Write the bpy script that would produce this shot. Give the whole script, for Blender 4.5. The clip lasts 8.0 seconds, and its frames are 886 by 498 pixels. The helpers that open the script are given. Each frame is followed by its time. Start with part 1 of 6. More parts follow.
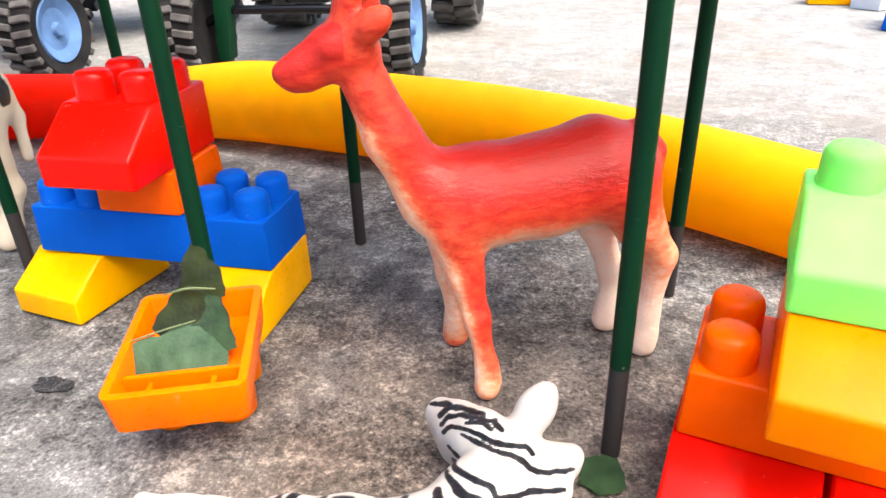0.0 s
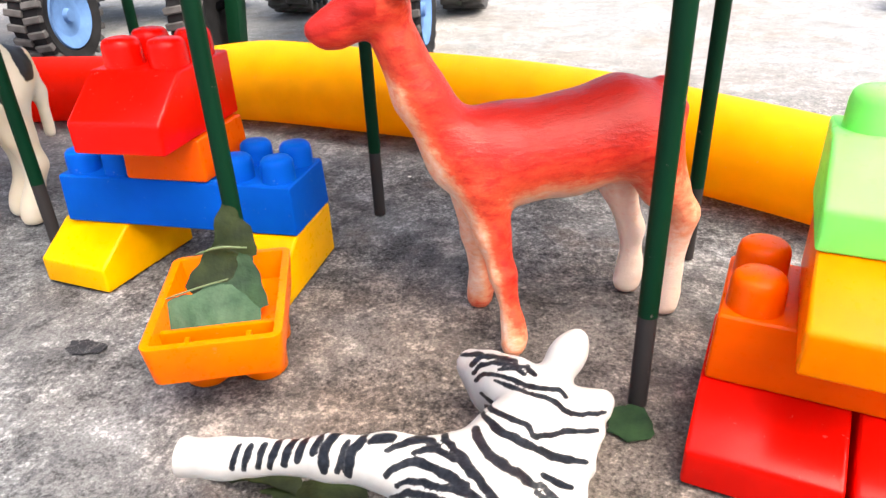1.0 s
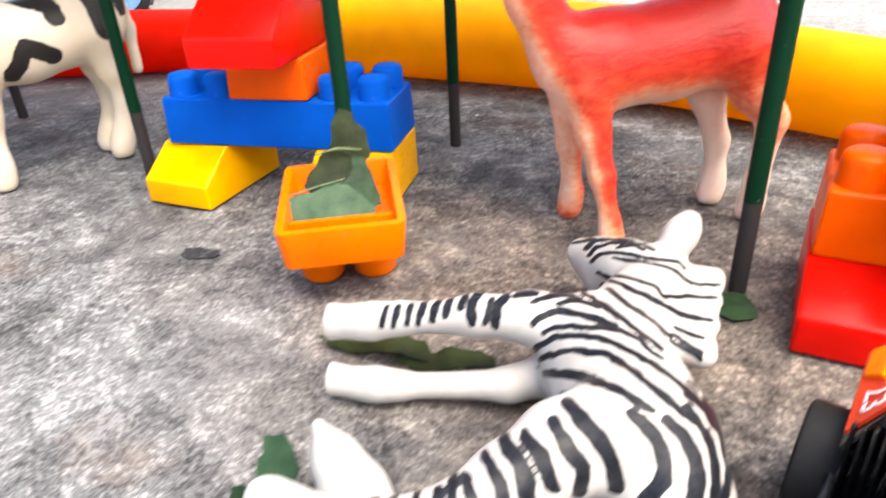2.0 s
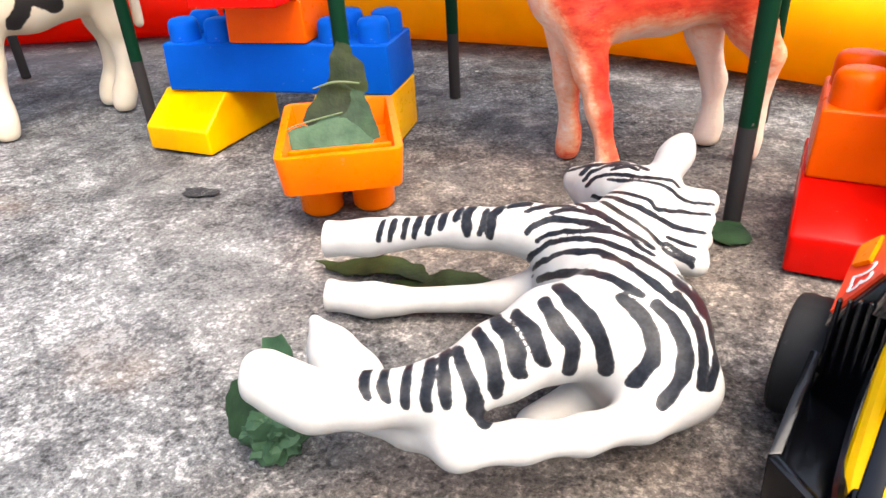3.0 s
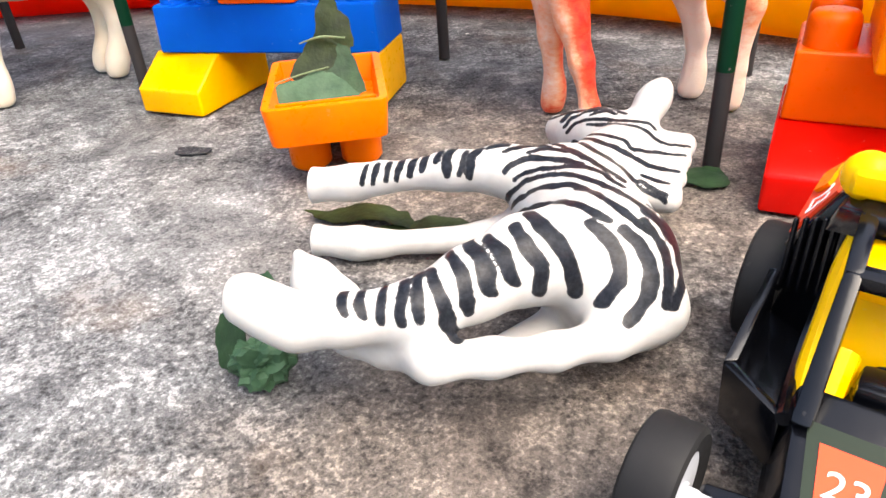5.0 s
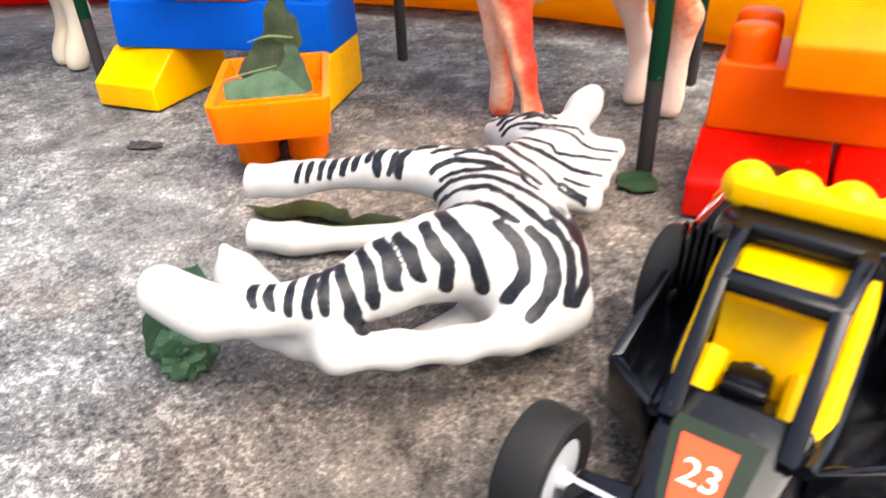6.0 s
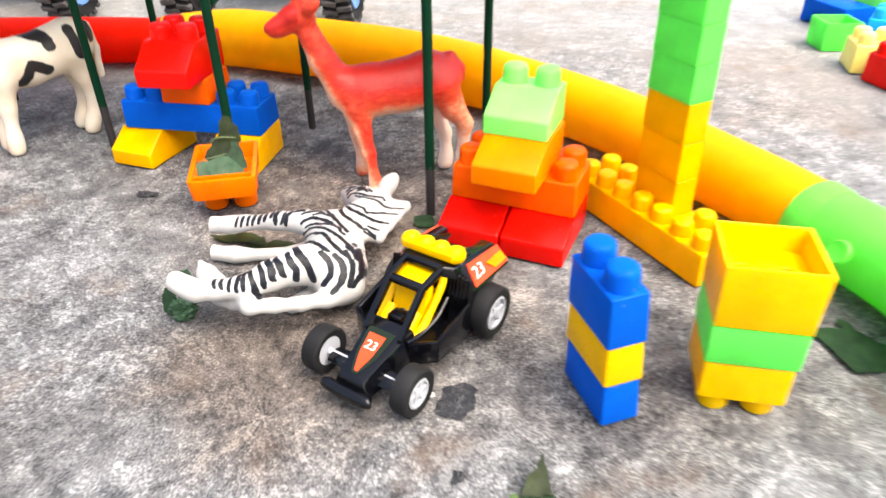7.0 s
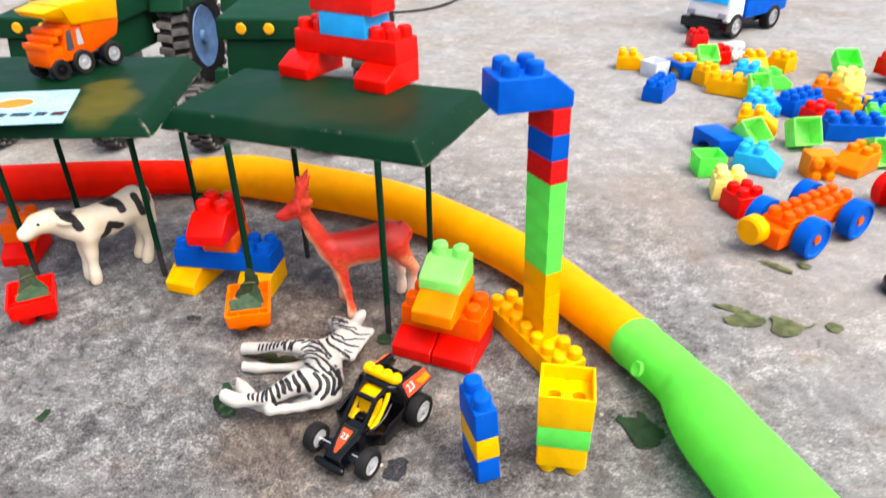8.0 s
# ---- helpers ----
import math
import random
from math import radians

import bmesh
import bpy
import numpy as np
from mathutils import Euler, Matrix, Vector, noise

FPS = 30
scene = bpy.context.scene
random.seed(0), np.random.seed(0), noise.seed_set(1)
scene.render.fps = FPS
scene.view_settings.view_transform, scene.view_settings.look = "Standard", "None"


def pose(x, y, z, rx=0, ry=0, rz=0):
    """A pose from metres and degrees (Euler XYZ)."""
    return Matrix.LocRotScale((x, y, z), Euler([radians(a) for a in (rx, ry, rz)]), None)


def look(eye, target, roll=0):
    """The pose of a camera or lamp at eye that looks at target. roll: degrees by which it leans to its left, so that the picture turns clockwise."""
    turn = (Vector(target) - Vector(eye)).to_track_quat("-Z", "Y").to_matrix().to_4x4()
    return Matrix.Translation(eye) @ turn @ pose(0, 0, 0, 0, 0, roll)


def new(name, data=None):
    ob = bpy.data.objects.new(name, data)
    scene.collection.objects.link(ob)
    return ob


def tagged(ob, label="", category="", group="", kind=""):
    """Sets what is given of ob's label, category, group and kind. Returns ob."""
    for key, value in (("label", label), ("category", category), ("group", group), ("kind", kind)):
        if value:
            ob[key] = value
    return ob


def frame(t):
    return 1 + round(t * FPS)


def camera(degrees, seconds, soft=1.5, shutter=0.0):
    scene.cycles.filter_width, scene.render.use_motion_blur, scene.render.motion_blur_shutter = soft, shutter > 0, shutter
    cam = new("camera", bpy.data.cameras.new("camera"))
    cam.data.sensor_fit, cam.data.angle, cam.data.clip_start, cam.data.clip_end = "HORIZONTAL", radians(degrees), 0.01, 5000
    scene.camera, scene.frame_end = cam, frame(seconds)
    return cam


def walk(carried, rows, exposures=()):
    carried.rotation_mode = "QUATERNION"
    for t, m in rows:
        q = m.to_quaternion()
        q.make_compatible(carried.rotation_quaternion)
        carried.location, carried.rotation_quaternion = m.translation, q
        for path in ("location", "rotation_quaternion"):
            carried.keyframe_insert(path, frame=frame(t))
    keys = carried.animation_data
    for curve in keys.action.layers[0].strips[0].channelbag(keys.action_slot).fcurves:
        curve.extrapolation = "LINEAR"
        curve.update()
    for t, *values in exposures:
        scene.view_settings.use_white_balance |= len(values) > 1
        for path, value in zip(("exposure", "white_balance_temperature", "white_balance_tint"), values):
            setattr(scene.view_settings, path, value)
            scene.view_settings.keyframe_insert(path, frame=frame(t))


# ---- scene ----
cam = camera(65.7, 8.0, 1.5, 0.35)
PATH = [
    (0, (0.0279, 0.0152, 0.1507), (-0.0128, 0.2778, 0.0115), -1.84),
    (0.3, (0.0247, 0.0137, 0.1513), (-0.0196, 0.2766, 0.0137), -1.97),
    (0.5, (0.0222, 0.0132, 0.1546), (-0.0206, 0.2764, 0.0172), -2.21),
    (0.7, (0.0248, 0.0101, 0.1515), (-0.0191, 0.2726, 0.0131), -2.23),
    (0.8, (0.0261, 0.0088, 0.1485), (-0.0182, 0.2709, 0.0094), -2.61),
    (1, (0.0208, 0.0052, 0.1423), (-0.0207, 0.2666, 0.0010), -2.46),
    (1.2, (0.0251, 0.0060, 0.1452), (-0.0182, 0.2692, 0.0078), -2.46),
    (1.5, (0.0230, -0.0007, 0.1398), (-0.0179, 0.2604, -0.0021), -2.89),
    (1.7, (0.0163, -0.0114, 0.1297), (-0.0286, 0.2480, -0.0140), -3.21),
    (1.8, (0.0098, -0.0167, 0.1267), (-0.0372, 0.2419, -0.0179), -3.32),
    (2, (-0.0074, -0.0238, 0.1238), (-0.0541, 0.2341, -0.0221), -3.18),
    (2.2, (-0.0135, -0.0356, 0.1167), (-0.0642, 0.2194, -0.0331), -3.51),
    (3.3, (-0.0024, -0.0352, 0.1074), (-0.0499, 0.2206, -0.0419), -3.39),
    (3.5, (-0.0025, -0.0362, 0.1079), (-0.0510, 0.2193, -0.0416), -3.40),
    (4, (-0.0062, -0.0427, 0.1075), (-0.0563, 0.2112, -0.0441), -3.74),
    (4.5, (0.0004, -0.0479, 0.0984), (-0.0481, 0.2048, -0.0559), -4.64),
    (4.7, (0.0015, -0.0442, 0.1026), (-0.0472, 0.2076, -0.0529), -4.55),
    (5.8, (0.0099, -0.0444, 0.0968), (-0.0346, 0.2057, -0.0627), -3.39),
    (6, (0.0171, -0.0476, 0.1039), (-0.0240, 0.2040, -0.0542), -2.51),
    (6.2, (0.0255, -0.0571, 0.1222), (-0.0136, 0.1952, -0.0354), -1.89),
    (6.5, (0.0435, -0.0897, 0.1657), (0.0082, 0.1610, 0.0048), -1.23),
    (6.7, (0.0642, -0.1309, 0.1835), (0.0325, 0.1188, 0.0203), -0.67),
    (6.8, (0.0766, -0.1530, 0.1938), (0.0474, 0.0955, 0.0284), -0.52),
    (7, (0.0962, -0.1965, 0.2162), (0.0713, 0.0538, 0.0527), -0.64),
    (7.2, (0.1074, -0.2351, 0.2560), (0.0850, 0.0130, 0.0888), -1.06),
    (7.3, (0.1126, -0.2546, 0.2724), (0.0881, -0.0065, 0.1055), -1.26),
    (7.5, (0.1145, -0.2826, 0.2963), (0.0905, -0.0307, 0.1353), -1.16),
    (7.7, (0.1318, -0.2971, 0.3423), (0.1073, -0.0457, 0.1805), -1.51),
    (8, (0.1476, -0.3260, 0.3879), (0.1248, -0.0687, 0.2354), -0.99),
]
walk(cam, [(t, look(eye, target, roll)) for t, eye, target, roll in PATH],
     [(0.0, 1.74, 6750, 10), (2.0, 1.80, 6750, 10), (3.3, 1.81, 6750, 10), (4.5, 1.84, 6750, 10), (6.0, 1.80, 6750, 10), (6.5, 1.80, 6750, 10), (7.0, 1.66, 6750, 10), (7.5, 1.38, 6750, 10), (8.0, 1.14, 6750, 10)])

# ---- light ----
SUN_HEIGHT, SUN_TURN = radians(62), radians(122)
world = bpy.data.worlds.new("sky")
scene.world = world
world.use_nodes = True
wn = world.node_tree.nodes
sky = wn.new("ShaderNodeTexSky")
sky.sky_type, sky.sun_disc = "NISHITA", False
sky.sun_elevation, sky.sun_rotation = SUN_HEIGHT, SUN_TURN
sky.air_density, sky.dust_density = 1.0, 6.0
world.node_tree.links.new(sky.outputs[0], wn["Background"].inputs[0])
wn["Background"].inputs[1].default_value = 0.15
sun = new("sun", bpy.data.lights.new("sun", "SUN"))
sun.data.energy, sun.data.angle, sun.data.color = 1.5, radians(60), (1.0, 0.95, 0.88)
toward = Vector((math.sin(SUN_TURN) * math.cos(SUN_HEIGHT), math.cos(SUN_TURN) * math.cos(SUN_HEIGHT), math.sin(SUN_HEIGHT)))
sun.matrix_world = look(toward * 3, (0, 0, 0))

# ---- materials ----


def nodes_of(name):
    m = bpy.data.materials.new(name)
    m.use_nodes = True
    return m, m.node_tree.nodes, m.node_tree.links, m.node_tree.nodes["Principled BSDF"]


def noise_node(n, l, scale, detail=4.0, rough=0.55, coord="Object"):
    tc = n.new("ShaderNodeTexCoord")
    t = n.new("ShaderNodeTexNoise")
    t.inputs["Scale"].default_value, t.inputs["Detail"].default_value, t.inputs["Roughness"].default_value = scale, detail, rough
    l.new(tc.outputs[coord], t.inputs["Vector"])
    return t


def ramp(n, l, source, stops):
    r = n.new("ShaderNodeValToRGB")
    e = r.color_ramp.elements
    while len(e) < len(stops):
        e.new(0.5)
    for k, (at, c) in zip(e, stops):
        k.position, k.color = at, (*c, 1)
    l.new(source, r.inputs[0])
    return r


def blend(n, l, fac, a, b, mode="MIX"):
    m = n.new("ShaderNodeMix")
    m.data_type, m.blend_type = "RGBA", mode
    for sock, v in ((m.inputs[0], fac), (m.inputs[6], a), (m.inputs[7], b)):
        if isinstance(v, (int, float)):
            sock.default_value = v
        elif isinstance(v, tuple):
            sock.default_value = (*v, 1)
        else:
            l.new(v, sock)
    return m.outputs[2]


def bump(n, l, b, height, strength, dist):
    k = n.new("ShaderNodeBump")
    k.inputs["Strength"].default_value, k.inputs["Distance"].default_value = strength, dist
    l.new(height, k.inputs["Height"])
    l.new(k.outputs[0], b.inputs["Normal"])


def plastic(name, colour, gloss=0.27, glow=0.25, vary=0.12, shine=0.17, through_light=0.0):
    """Moulded toy plastic: slight cloudiness, scuffs and a little light passing into it."""
    m, n, l, b = nodes_of(name)
    big = noise_node(n, l, 45, 3)
    dark = tuple(c * (1 - vary) for c in colour)
    lite = tuple(min(1, c * (1 + vary)) for c in colour)
    r = ramp(n, l, big.outputs[0], [(0.3, dark), (0.7, lite)])
    info = n.new("ShaderNodeObjectInfo")
    hsv = n.new("ShaderNodeHueSaturation")
    mr = n.new("ShaderNodeMapRange")
    mr.inputs["To Min"].default_value, mr.inputs["To Max"].default_value = 0.94, 1.06
    l.new(info.outputs["Random"], mr.inputs[0])
    l.new(mr.outputs[0], hsv.inputs["Value"])
    l.new(r.outputs[0], hsv.inputs["Color"])
    fine = noise_node(n, l, 420, 5, 0.6)
    dust = 0.12 if max(colour) > 0.1 else 0.02
    specks = ramp(n, l, fine.outputs[0], [(0.665, (0, 0, 0)), (0.70, (dust, dust, dust))])
    l.new(blend(n, l, specks.outputs[0], hsv.outputs[0], (0.45, 0.41, 0.36)), b.inputs["Base Color"])
    rr = n.new("ShaderNodeMapRange")
    rr.inputs["To Min"].default_value, rr.inputs["To Max"].default_value = gloss - 0.08, gloss + 0.14
    l.new(fine.outputs[0], rr.inputs[0])
    l.new(rr.outputs[0], b.inputs["Roughness"])
    b.inputs["Subsurface Weight"].default_value = glow
    b.inputs["Subsurface Radius"].default_value = (1, 0.6, 0.3)
    b.inputs["Subsurface Scale"].default_value = 0.004
    b.inputs["IOR"].default_value = 1.45
    b.inputs["Specular IOR Level"].default_value = shine
    bump(n, l, b, fine.outputs[0], 0.06, 0.0004)
    if through_light:
        thin = n.new("ShaderNodeBsdfTranslucent")
        l.new(hsv.outputs[0], thin.inputs["Color"])
        mix = n.new("ShaderNodeMixShader")
        mix.inputs[0].default_value = through_light
        l.new(b.outputs[0], mix.inputs[1])
        l.new(thin.outputs[0], mix.inputs[2])
        l.new(mix.outputs[0], n["Material Output"].inputs["Surface"])
    return m


RED = plastic("red plastic", (0.78, 0.005, 0.002), 0.2, shine=0.22, through_light=0.15)
DARK_RED = plastic("deep red plastic", (0.60, 0.006, 0.006))
ORANGE = plastic("orange plastic", (0.95, 0.112, 0.0006), through_light=0.2)
WAGON_ORANGE = plastic("yellowish orange plastic", (0.95, 0.165, 0.0008), through_light=0.2)
AMBER = plastic("amber plastic", (0.95, 0.25, 0.001), through_light=0.25)
YELLOW = plastic("yellow plastic", (0.92, 0.45, 0.0004), through_light=0.2)
LEMON = plastic("lemon yellow plastic", (0.90, 0.52, 0.001), glow=0.35, through_light=0.2)
PALE_YELLOW = plastic("pale yellow plastic", (0.95, 0.78, 0.2))
BLUE = plastic("blue plastic", (0.0, 0.080, 0.46), 0.32, shine=0.04)
SKY_BLUE = plastic("light blue plastic", (0.01, 0.38, 0.82))
GREEN = plastic("light green plastic", (0.14, 0.85, 0.12), glow=0.4, through_light=0.3)
PALE_GREEN = plastic("pale green plastic", (0.29, 0.87, 0.20), glow=0.5, through_light=0.3)
TUBE_YELLOW = plastic("yellow tube plastic", (0.94, 0.45, 0.0003), 0.42, 0.45, 0.07, through_light=0.35)
TUBE_RED = plastic("red tube plastic", (0.90, 0.014, 0.002), 0.38, 0.4, 0.08, 0.1, through_light=0.3)
TUBE_GREEN = plastic("green tube plastic", (0.17, 0.86, 0.10), 0.42, 0.4, 0.07, through_light=0.35)
BLACK = plastic("black plastic", (0.0022, 0.0024, 0.0035), 0.13, 0.0, 0.2, 0.42)
RUBBER = plastic("grey black rubber", (0.009, 0.009, 0.0095), 0.6, 0.0, 0.35, 0.25)
SILVER = plastic("silver grey plastic", (0.34, 0.355, 0.38), 0.35, 0.0, 0.08)
WHITE = plastic("white plastic", (0.82, 0.82, 0.8), 0.35, 0.2, 0.04)
HUB_BLUE = plastic("pale blue hub paint", (0.10, 0.20, 0.40), 0.55, 0.0, 0.25)
DUSTY_RUBBER = plastic("dusty grey tractor rubber", (0.014, 0.014, 0.015), 0.8, 0.0, 0.5, 0.15)
DUSTY_LUG = plastic("worn dusty tyre lugs", (0.085, 0.083, 0.082), 0.85, 0.0, 0.45, 0.12)
GLASS_DARK = plastic("dark window plastic", (0.05, 0.06, 0.07), 0.2, 0.0, 0.1)
DECAL_RED = plastic("red sticker", (0.80, 0.06, 0.02), 0.35, 0.0, 0.08)
DECAL_GREEN = plastic("dark green sticker", (0.010, 0.018, 0.011), 0.35, 0.0, 0.08)
GREY_BLOCK = plastic("clear grey plastic", (0.55, 0.6, 0.68), 0.3, 0.2, 0.06)


def mathed(n, l, op, a, b, c=None):
    k = n.new("ShaderNodeMath")
    k.operation = op
    for sock, v in zip(k.inputs, (a, b, c)):
        if isinstance(v, (int, float)):
            sock.default_value = v
        elif v is not None:
            l.new(v, sock)
    return k.outputs[0]


def concrete():
    """Old concrete: grey paste, pale lichen-like crust and dark pits with crisp grainy edges, warm dirt in places, some
    shade and far brightness in its colour.
    """
    m, n, l, b = nodes_of("weathered concrete")
    big = noise_node(n, l, 3.4, 5, 0.6)
    patch = noise_node(n, l, 17, 5, 0.6)
    mid = noise_node(n, l, 70, 4, 0.6)
    fine = noise_node(n, l, 300, 3, 0.6)
    grit = noise_node(n, l, 760, 3, 0.7)
    low = mathed(n, l, "MULTIPLY_ADD", patch.outputs[0], 0.25, mathed(n, l, "MULTIPLY", mid.outputs[0], 0.26))
    grain = mathed(n, l, "MULTIPLY_ADD", fine.outputs[0], 0.24, mathed(n, l, "MULTIPLY", grit.outputs[0], 0.40))
    cover = noise_node(n, l, 11, 5, 0.65)
    flecked = ramp(n, l, cover.outputs[0], [(0.40, (0.72, 0.72, 0.72)), (0.54, (1.28, 1.28, 1.28))])
    s = mathed(n, l, "MULTIPLY_ADD", mathed(n, l, "SUBTRACT", grain, 0.32), flecked.outputs[0], mathed(n, l, "ADD", low, 0.246))
    # slab painted paler and plainer further off, for its brighter light and blur
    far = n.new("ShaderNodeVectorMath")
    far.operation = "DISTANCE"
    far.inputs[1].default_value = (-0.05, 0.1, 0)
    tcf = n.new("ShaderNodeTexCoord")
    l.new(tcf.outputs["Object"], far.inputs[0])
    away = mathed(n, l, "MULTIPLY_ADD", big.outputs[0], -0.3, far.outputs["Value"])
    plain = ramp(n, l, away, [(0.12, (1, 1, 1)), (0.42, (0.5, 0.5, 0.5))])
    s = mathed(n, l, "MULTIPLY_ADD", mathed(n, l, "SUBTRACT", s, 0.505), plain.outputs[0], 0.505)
    base = ramp(n, l, s, [(0.40, (0.048, 0.049, 0.052)), (0.44, (0.096, 0.099, 0.104)), (0.475, (0.142, 0.147, 0.153)), (0.53, (0.178, 0.184, 0.19)), (0.545, (0.25, 0.257, 0.263)), (0.60, (0.375, 0.383, 0.388))])
    # crisp grains with dark gaps between them
    gap = noise_node(n, l, 1150, 2, 0.8)
    gap.inputs["Distortion"].default_value = 0.8
    grains = ramp(n, l, gap.outputs[0], [(0.36, (0.50, 0.49, 0.48)), (0.45, (0.92, 0.92, 0.92)), (0.55, (1.06, 1.06, 1.06)), (0.63, (1.5, 1.5, 1.5))])
    # smooth dark islands and pale crusts with crisp, frayed borders
    island = noise_node(n, l, 36, 9, 0.62)
    island.inputs["Distortion"].default_value = 0.6
    crust = ramp(n, l, island.outputs[0], [(0.375, (1.32, 1.32, 1.32)), (0.405, (1.02, 1.02, 1.02)), (0.525, (0.95, 0.95, 0.95)), (0.54, (0.66, 0.66, 0.67)), (0.66, (0.55, 0.55, 0.56))])
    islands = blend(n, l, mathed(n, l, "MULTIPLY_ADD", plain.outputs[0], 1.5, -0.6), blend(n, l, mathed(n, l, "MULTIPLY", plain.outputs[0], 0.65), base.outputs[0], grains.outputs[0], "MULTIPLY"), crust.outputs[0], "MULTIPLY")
    tone = ramp(n, l, big.outputs[0], [(0.38, (0.90, 0.84, 0.79)), (0.47, (0.98, 0.965, 0.95)), (0.54, (0.985, 1.0, 1.01)), (0.68, (1.05, 1.07, 1.09))])
    c = blend(n, l, 1.0, islands, tone.outputs[0], "MULTIPLY")
    # lighter with distance: the far slab's overexposure put into the colour
    far_light = ramp(n, l, away, [(0.12, (0.90, 0.89, 0.88)), (0.42, (1.46, 1.42, 1.36))])
    c = blend(n, l, 1.0, c, far_light.outputs[0], "MULTIPLY")
    # brown earth by the deer; before the zebra darker, with its shade painted in
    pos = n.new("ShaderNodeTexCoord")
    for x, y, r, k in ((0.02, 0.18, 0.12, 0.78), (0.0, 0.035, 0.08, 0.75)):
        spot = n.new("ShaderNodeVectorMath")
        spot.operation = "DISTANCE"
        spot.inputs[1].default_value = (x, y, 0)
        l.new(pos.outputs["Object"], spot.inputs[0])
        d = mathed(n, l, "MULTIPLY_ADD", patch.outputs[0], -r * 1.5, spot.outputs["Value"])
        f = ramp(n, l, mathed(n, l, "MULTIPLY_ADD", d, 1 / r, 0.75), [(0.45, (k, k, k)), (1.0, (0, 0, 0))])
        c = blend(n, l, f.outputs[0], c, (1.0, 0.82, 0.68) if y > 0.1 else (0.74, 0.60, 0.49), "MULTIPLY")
    rust = noise_node(n, l, 20, 5, 0.6)
    rr = ramp(n, l, rust.outputs[0], [(0.58, (0, 0, 0)), (0.76, (0.5, 0.5, 0.5))])
    c = blend(n, l, rr.outputs[0], c, (0.17, 0.115, 0.075))
    # a few orange and white crumbs
    tc = n.new("ShaderNodeTexCoord")
    v = n.new("ShaderNodeTexVoronoi")
    v.inputs["Scale"].default_value = 42
    l.new(tc.outputs["Object"], v.inputs["Vector"])
    sep = n.new("ShaderNodeSeparateColor")
    l.new(v.outputs["Color"], sep.inputs[0])
    near = mathed(n, l, "LESS_THAN", v.outputs["Distance"], 0.07)
    some = mathed(n, l, "GREATER_THAN", sep.outputs[0], 0.82)
    crumb = ramp(n, l, sep.outputs[1], [(0.0, (0.16, 0.12, 0.08)), (0.55, (0.45, 0.42, 0.30)), (1.0, (0.7, 0.7, 0.68))])
    c = blend(n, l, mathed(n, l, "MULTIPLY", near, some), c, crumb.outputs[0])
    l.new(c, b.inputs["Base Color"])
    b.inputs["Roughness"].default_value = 0.93
    b.inputs["Specular IOR Level"].default_value = 0.2
    bump(n, l, b, s, 0.8, 0.004)
    return m


CONCRETE = concrete()


def painted_metal(name, colour, worn, edges=2.0, stains=(), chips=0.70):
    m, n, l, b = nodes_of(name)
    big = noise_node(n, l, 14, 5, 0.6)
    c = ramp(n, l, big.outputs[0], [(0.3, tuple(v * 0.75 for v in colour)), (0.6, colour), (0.75, tuple(v * 1.25 for v in colour))])
    chip = noise_node(n, l, 120, 6, 0.7)
    k = ramp(n, l, chip.outputs[0], [(chips, (0, 0, 0)), (chips + 0.03, (1, 1, 1))])
    geo = n.new("ShaderNodeNewGeometry")
    edge = mathed(n, l, "MULTIPLY_ADD", chip.outputs[0], 0.25, geo.outputs["Pointiness"])
    ek = ramp(n, l, mathed(n, l, "SUBTRACT", edge, edges), [(0.0, (0, 0, 0)), (0.03, (1, 1, 1))])
    both = mathed(n, l, "MAXIMUM", k.outputs[0], ek.outputs[0])
    paint = c.outputs[0]
    pos = n.new("ShaderNodeTexCoord")
    for x, y, r, k, tint in stains:
        away = n.new("ShaderNodeVectorMath")
        away.operation = "DISTANCE"
        away.inputs[1].default_value = (x, y, 0.188)
        l.new(pos.outputs["Object"], away.inputs[0])
        d = mathed(n, l, "MULTIPLY_ADD", big.outputs[0], -r, away.outputs["Value"])
        f = ramp(n, l, mathed(n, l, "MULTIPLY_ADD", d, 1 / r, 0.5), [(0.62, (k, k, k)), (1.0, (0, 0, 0))])
        paint = blend(n, l, f.outputs[0], paint, tint)
    col = blend(n, l, both, paint, worn)
    l.new(col, b.inputs["Base Color"])
    rr = ramp(n, l, big.outputs[0], [(0.3, (0.40, 0.40, 0.40)), (0.7, (0.6, 0.6, 0.6))])
    l.new(rr.outputs[0], b.inputs["Roughness"])
    b.inputs["Specular IOR Level"].default_value = 0.1
    bump(n, l, b, chip.outputs[0], 0.15, 0.0005)
    return m


OLIVE = (0.075, 0.070, 0.010)
GREEN_METAL = painted_metal("green enamel on metal", (0.001, 0.024, 0.0095), (0.22, 0.20, 0.17), 0.685,
                            [(-0.205, 0.24, 0.030, 0.75, OLIVE), (-0.215, 0.275, 0.034, 0.75, OLIVE), (-0.236, 0.31, 0.028, 0.7, OLIVE), (-0.03, 0.25, 0.05, 0.16, (0.040, 0.036, 0.016)), (0.03, 0.245, 0.05, 0.22, (0.045, 0.036, 0.016))])
ROD_GREEN = painted_metal("dark green rod paint", (0.001, 0.025, 0.0105), (0.12, 0.10, 0.09), chips=0.655)
ROD_BARE = painted_metal("bare dark steel", (0.035, 0.032, 0.032), (0.14, 0.12, 0.11))
TRACTOR_GREEN = painted_metal("tractor green paint", (0.003, 0.036, 0.015), (0.03, 0.03, 0.03))
LAMP_YELLOW = plastic("amber lamp lens", (0.75, 0.36, 0.01), 0.25, 0.1)


